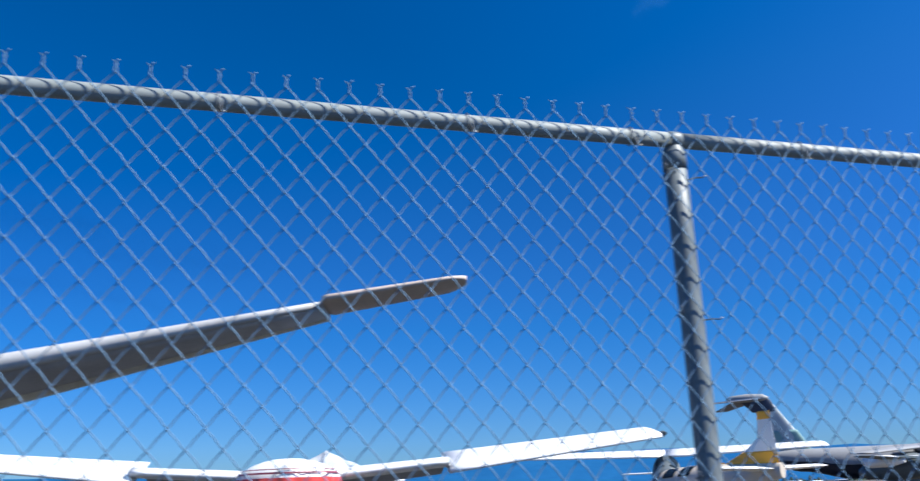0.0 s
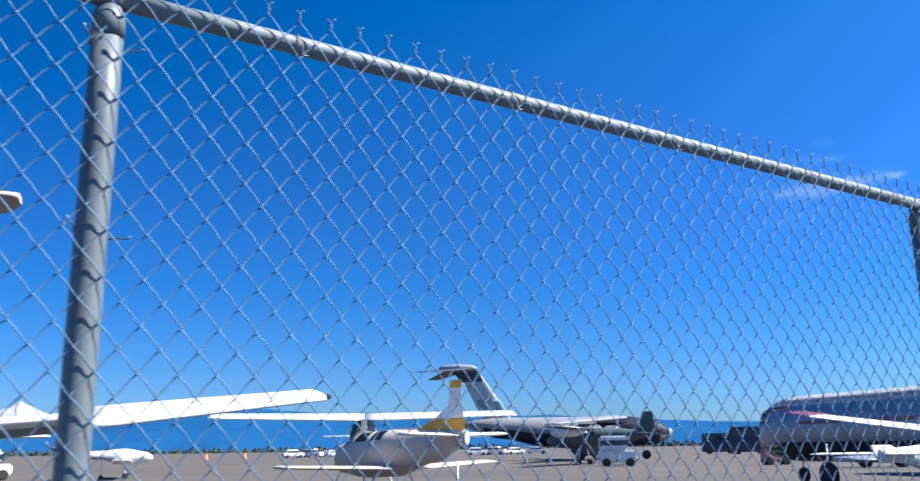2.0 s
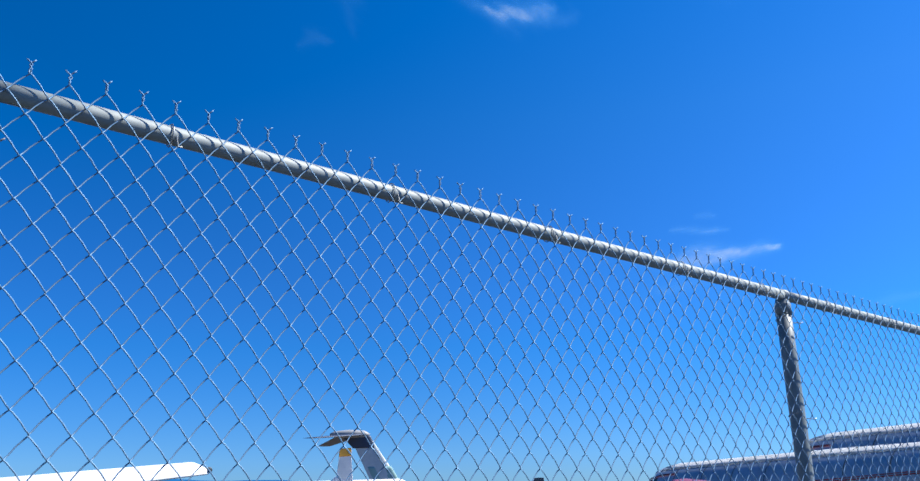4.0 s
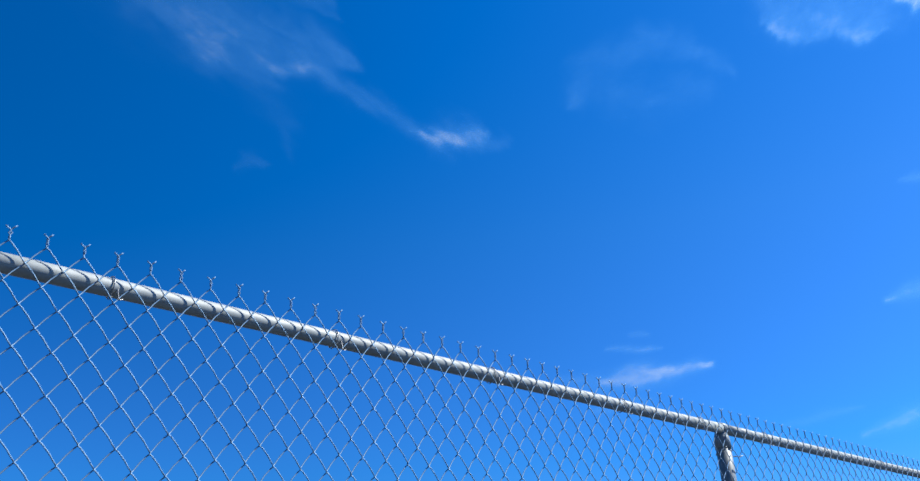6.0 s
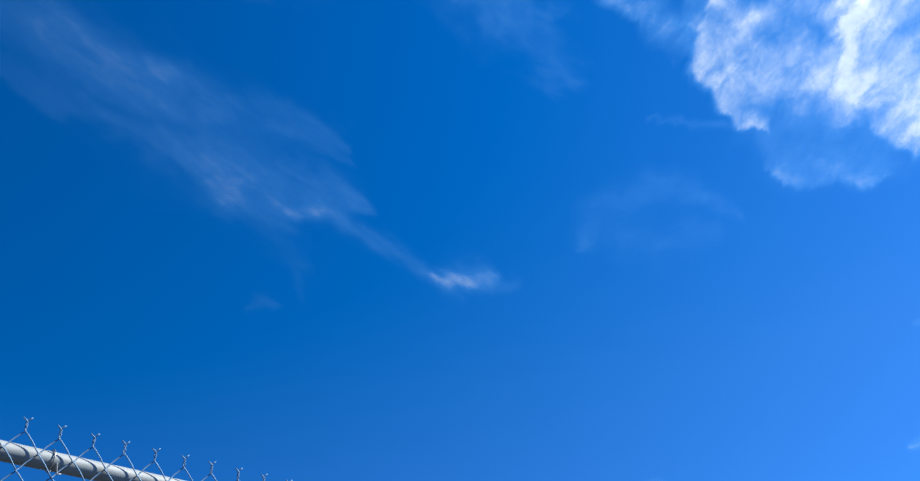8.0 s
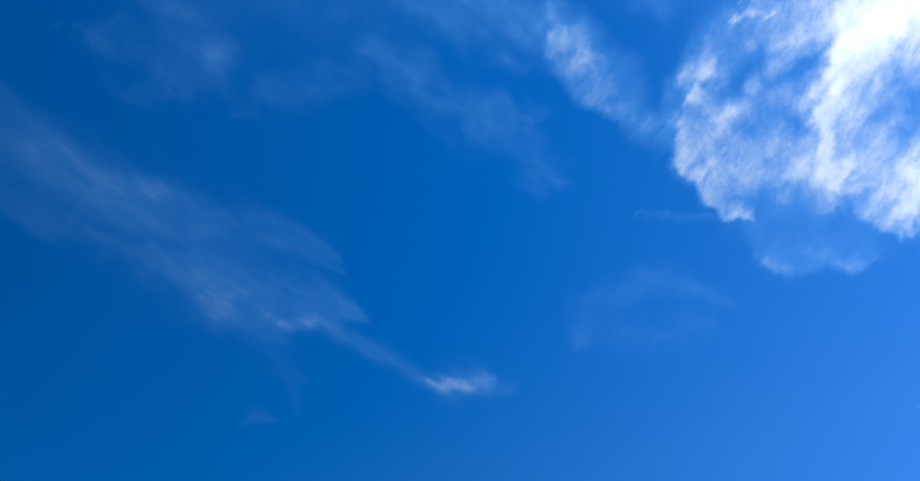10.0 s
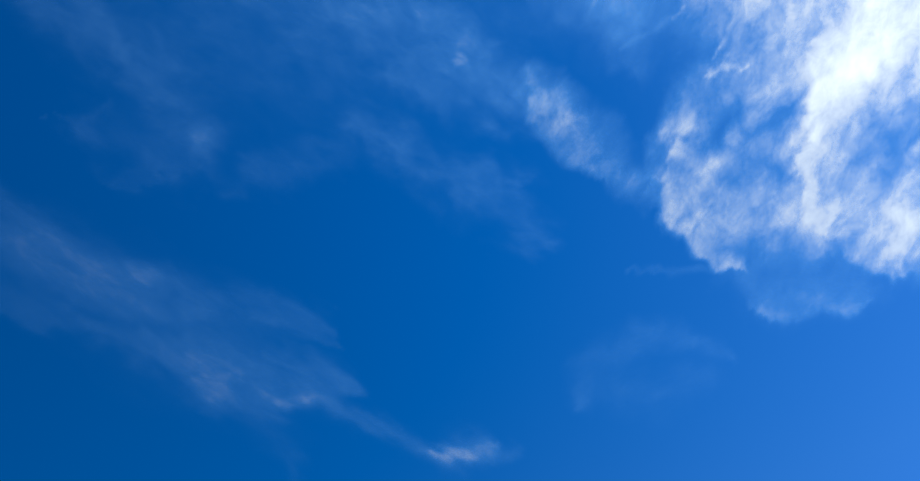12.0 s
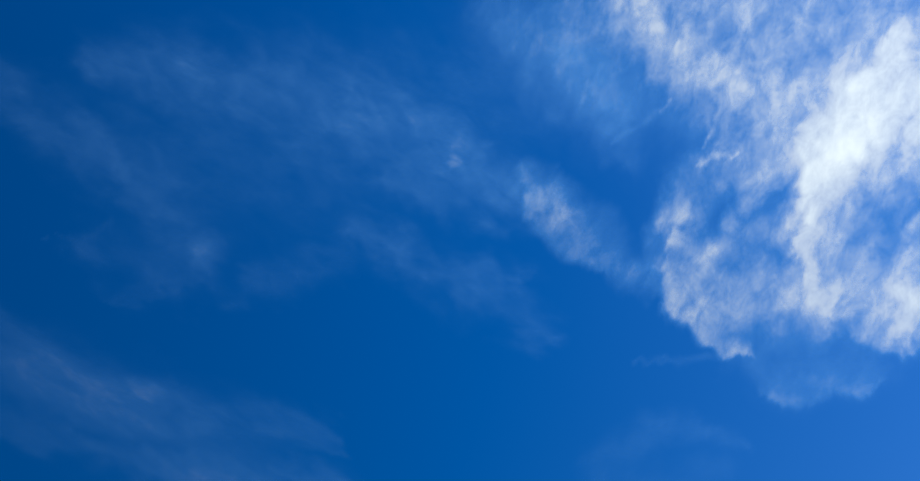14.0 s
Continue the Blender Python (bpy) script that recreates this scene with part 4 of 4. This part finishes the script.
stroke(bank, 0.391, 1, 1, (86.82, 44.29, 1.57), (91.77, 44.57, 3.27), (96.90, 43.72, 4.15), (102.39, 42.28, 4.01), soft=True)
stroke(bank, 0.276, 1, 1, (85.53, 60.39, 3.59), (90.28, 54.18, 4.42), (95.40, 49.27, 4.71), (99.73, 44.11, 5.33), soft=True)
stroke(bank, 0.193, 1, 1, (75.95, 61.28, 4.12), (84.52, 52.82, 7.29), (89.94, 44.49, 10.03), (95.28, 38.22, 10.11), soft=True)
stroke(bank, 0.230, 0.4, 1.2, (80.34, 42.73, 0.66), (83.57, 44.49, 1.30), (88.38, 46.08, 1.56), (94.16, 47.17, 1.77), soft=True)
stroke(bank, 0.161, 1, 1, (66.25, 63.71, 2.80), (69.77, 59.08, 3.93), (71.50, 55.53, 3.24), soft=True)
cloud(bank, "bright white ragged cloud bank in a blue sky", 35, 1.5, 0.7, 0.42, 3000)

finger = []
stroke(finger, 0.160, 1, 0.38, (59.33, 52.66, 0.80), (60.02, 50.42, 2.75), (60.93, 48.70, 2.94), (62.87, 46.60, 1.28))
stroke(finger, 0.180, 1, 1, (60.83, 53.14, 1.80), (63.92, 49.41, 2.17), (65.50, 45.68, 1.81), (66.64, 43.60, 0.90))
stroke(finger, 0.070, 1, 1, (55.19, 55.18, 1.44), (58.90, 53.11, 2.54), (61.54, 50.70, 2.18))
stroke(finger, 0.110, 1, 0.8, (70.46, 59.70, 2.13), (72.04, 55.34, 3.41), (70.61, 52.41, 2.18))
cloud(finger, "small ragged cloud with one torn edge in a blue sky", 35, 1.4, 0.55, 0.55, 3050)

streak = []
stroke(streak, 0.075, 1.6, 0.6, (8.55, 40.19, 0.72), (13.57, 39.98, 0.93), (17.57, 39.50, 1.13), (22.22, 38.37, 1.28), (25.87, 37.83, 1.39), (28.33, 36.19, 1.41), (31.08, 35.29, 1.07), (34.65, 35.55, 0.73), soft=True)
stroke(streak, 0.075, 0.8, 1.3, (1.30, 46.03, 1.07), (5.70, 45.96, 1.43), (9.46, 45.63, 1.80), (13.84, 45.10, 1.89), (18.50, 43.84, 1.98), (21.56, 43.03, 1.70), (25.01, 42.54, 1.57), (29.39, 42.55, 1.44), (33.42, 41.62, 1.29), (36.66, 40.54, 0.56), soft=True)
stroke(streak, 0.120, 1, 1, (6.18, 43.42, 1.71), (9.49, 43.66, 2.39), (14.19, 43.00, 3.00), (19.12, 41.75, 3.31), (24.06, 40.22, 3.45), (29.90, 38.12, 3.22), (34.59, 36.96, 2.20), (38.31, 36.56, 0.56), soft=True)
stroke(streak, 0.070, 1, 1, (25.30, 38.52, 0.87), (28.68, 36.94, 1.77), (31.86, 36.72, 1.08), soft=True)
stroke(streak, 0.040, 1, 1, (11.88, 44.27, 1.23), (16.68, 43.69, 1.95), (22.02, 43.10, 1.37), soft=True)
stroke(streak, -0.050, 1, 1, (16.37, 40.54, 0.48), (20.85, 40.37, 1.01), (24.48, 40.45, 0.52), soft=True)
stroke(streak, 0.060, 1, 0.4, (32.12, 39.33, 0.55), (35.74, 37.71, 0.92), (38.41, 36.56, 0.22), soft=True)
stroke(streak, 0.050, 1, 0.5, (30.53, 41.13, 0.54), (34.47, 40.14, 0.92), (37.15, 39.40, 0.22), soft=True)
stroke(streak, 0.120, 1, 1, (33.27, 36.01, 0.73), (37.37, 34.90, 0.88), (40.93, 33.11, 0.88), (43.94, 31.73, 0.96), (46.97, 31.17, 0.66), soft=True)
stroke(streak, 0.190, 1, 1, (43.33, 31.81, 0.44), (45.05, 31.75, 1.10), (47.02, 31.57, 1.11), (49.06, 31.50, 0.44), soft=True)
stroke(streak, 0.075, 1, 1, (42.61, 31.71, 0.55), (46.09, 31.25, 1.32), (50.03, 31.01, 0.55), soft=True)
stroke(streak, 0.035, 1, 1, (27.99, 35.44, 0.52), (31.62, 34.14, 1.00), (34.33, 32.35, 1.00), (34.18, 30.72, 0.42), soft=True)
stroke(streak, 0.070, 1, 1, (30.12, 29.72, 0.27), (31.12, 29.92, 0.69), (32.34, 30.00, 0.28), soft=True)
cloud(streak, "long thin wisp of cloud ending in a bright puff", -33, 2.6, 0.9, 0.38, 3100)

veil = []
stroke(veil, 0.050, 1, 1, (13.42, 51.91, 1.25), (19.25, 50.92, 2.15), (23.28, 50.26, 1.88), (25.07, 52.13, 1.38), soft=True)
stroke(veil, 0.025, 1.5, 0.5, (17.26, 49.02, 0.33), (19.85, 49.09, 0.74), (24.54, 49.58, 0.35), soft=True)
stroke(veil, 0.040, 1, 1, (28.90, 49.95, 1.07), (35.68, 51.43, 2.00), (41.17, 52.92, 2.02), (45.35, 51.83, 1.11), soft=True)
stroke(veil, 0.065, 1, 1, (41.20, 53.29, 1.46), (47.99, 49.77, 2.44), (52.29, 48.18, 2.45), (54.97, 45.68, 1.89), (57.91, 43.04, 0.94), soft=True)
stroke(veil, 0.050, 1, 0.6, (46.82, 49.86, 0.75), (51.83, 48.62, 1.88), (55.67, 47.90, 0.75), soft=True)
stroke(veil, 0.070, 1, 1, (45.50, 56.42, 1.43), (52.86, 54.17, 2.19), (57.26, 52.25, 1.46), soft=True)
stroke(veil, 0.075, 1, 0.8, (-5.54, 58.64, 1.60), (-0.55, 58.48, 1.97), (5.90, 58.06, 2.11), (11.98, 57.16, 2.23), (17.68, 55.14, 2.33), (21.72, 53.40, 2.58), (24.34, 51.77, 2.45), soft=True)
stroke(veil, 0.100, 1, 1, (9.07, 62.06, 1.85), (27.21, 62.89, 3.43), (39.61, 61.92, 3.95), (48.18, 59.82, 3.32), (54.03, 56.70, 1.88), soft=True)
stroke(veil, 0.070, 1, 1, (51.07, 59.48, 1.48), (56.61, 55.04, 2.64), (61.19, 51.55, 1.88), soft=True)
stroke(veil, 0.030, 1, 1, (10.74, 51.57, 0.19), (13.10, 52.26, 0.45), (16.13, 52.96, 0.20), soft=True)
stroke(veil, 0.045, 1, 1, (11.81, 57.49, 3.17), (31.20, 57.97, 6.09), (57.91, 60.33, 6.22), (72.88, 58.91, 4.23), soft=True)
cloud(veil, "faint veil of high cloud across a deep blue sky", -30, 1.8, 1.2, 0.6, 3150)

wisp = []
stroke(wisp, 0.060, 1, 1, (55.59, 32.81, 0.73), (56.96, 34.78, 1.29), (59.90, 35.63, 1.47), (63.12, 35.48, 1.26), (65.50, 34.50, 0.88), (67.43, 32.75, 0.41), soft=True)
stroke(wisp, 0.040, 1, 1, (57.84, 33.55, 1.46), (61.12, 32.49, 1.79), (65.05, 32.32, 1.05), soft=True)
cloud(wisp, "faint curved wisp of cloud in a blue sky", 10, 1.5, 0.6, 0.8, 3000)

low_cloud = []
stroke(low_cloud, 0.425, 0.8, 1.2, (54.96, 14.97, 0.29), (57.12, 15.33, 0.72), (60.17, 15.49, 0.70), (62.24, 15.61, 0.21), soft=True)
stroke(low_cloud, 0.187, 1, 1, (55.41, 16.86, 0.15), (57.72, 16.75, 0.32), (59.18, 16.79, 0.14), soft=True)
stroke(low_cloud, 0.136, 1, 1, (56.89, 17.70, 0.11), (57.67, 17.72, 0.29), (58.55, 17.65, 0.11), soft=True)
stroke(low_cloud, 0.187, 1, 1, (52.27, 15.63, 0.29), (55.52, 14.82, 0.90), (58.39, 15.09, 0.40), soft=True)
stroke(low_cloud, 0.119, 1, 1, (54.30, 13.26, 0.28), (56.12, 13.45, 0.69), (57.91, 13.69, 0.27), soft=True)
cloud(low_cloud, "small thin white cloud low in the sky", 12, 2.0, 0.35, 0.7, 3200)

side_cloud = []
stroke(side_cloud, 0.128, 1, 1, (65.30, 11.23, 0.16), (67.93, 11.56, 0.41), (70.22, 11.43, 0.15), soft=True)
stroke(side_cloud, 0.238, 1, 1, (69.88, 9.99, 0.24), (72.26, 10.57, 0.71), (75.43, 10.94, 0.56), (77.80, 10.99, 0.22), soft=True)
stroke(side_cloud, 0.212, 1, 1, (72.85, 17.22, 0.25), (74.78, 17.60, 0.66), (77.36, 17.68, 0.23), soft=True)
stroke(side_cloud, 0.102, 1, 1, (75.61, 24.03, 0.18), (76.61, 23.92, 0.42), (77.88, 23.66, 0.18), soft=True)
cloud(side_cloud, "thin drifting wisps of cloud low in the sky", 15, 2.0, 0.35, 0.7, 3200)

pale_veil = []
stroke(pale_veil, 0.060, 1, 1, (-15.65, 17.53, 1.12), (-9.96, 16.50, 1.86), (-3.05, 14.86, 2.04), (2.79, 14.33, 0.90), soft=True)
stroke(pale_veil, 0.060, 1, 1, (-13.84, 12.09, 0.86), (-7.71, 13.19, 1.27), (-2.18, 12.01, 0.68), soft=True)
cloud(pale_veil, "very faint veil of cloud low in the sky", -10, 2.5, 0.6, 0.9, 3200)
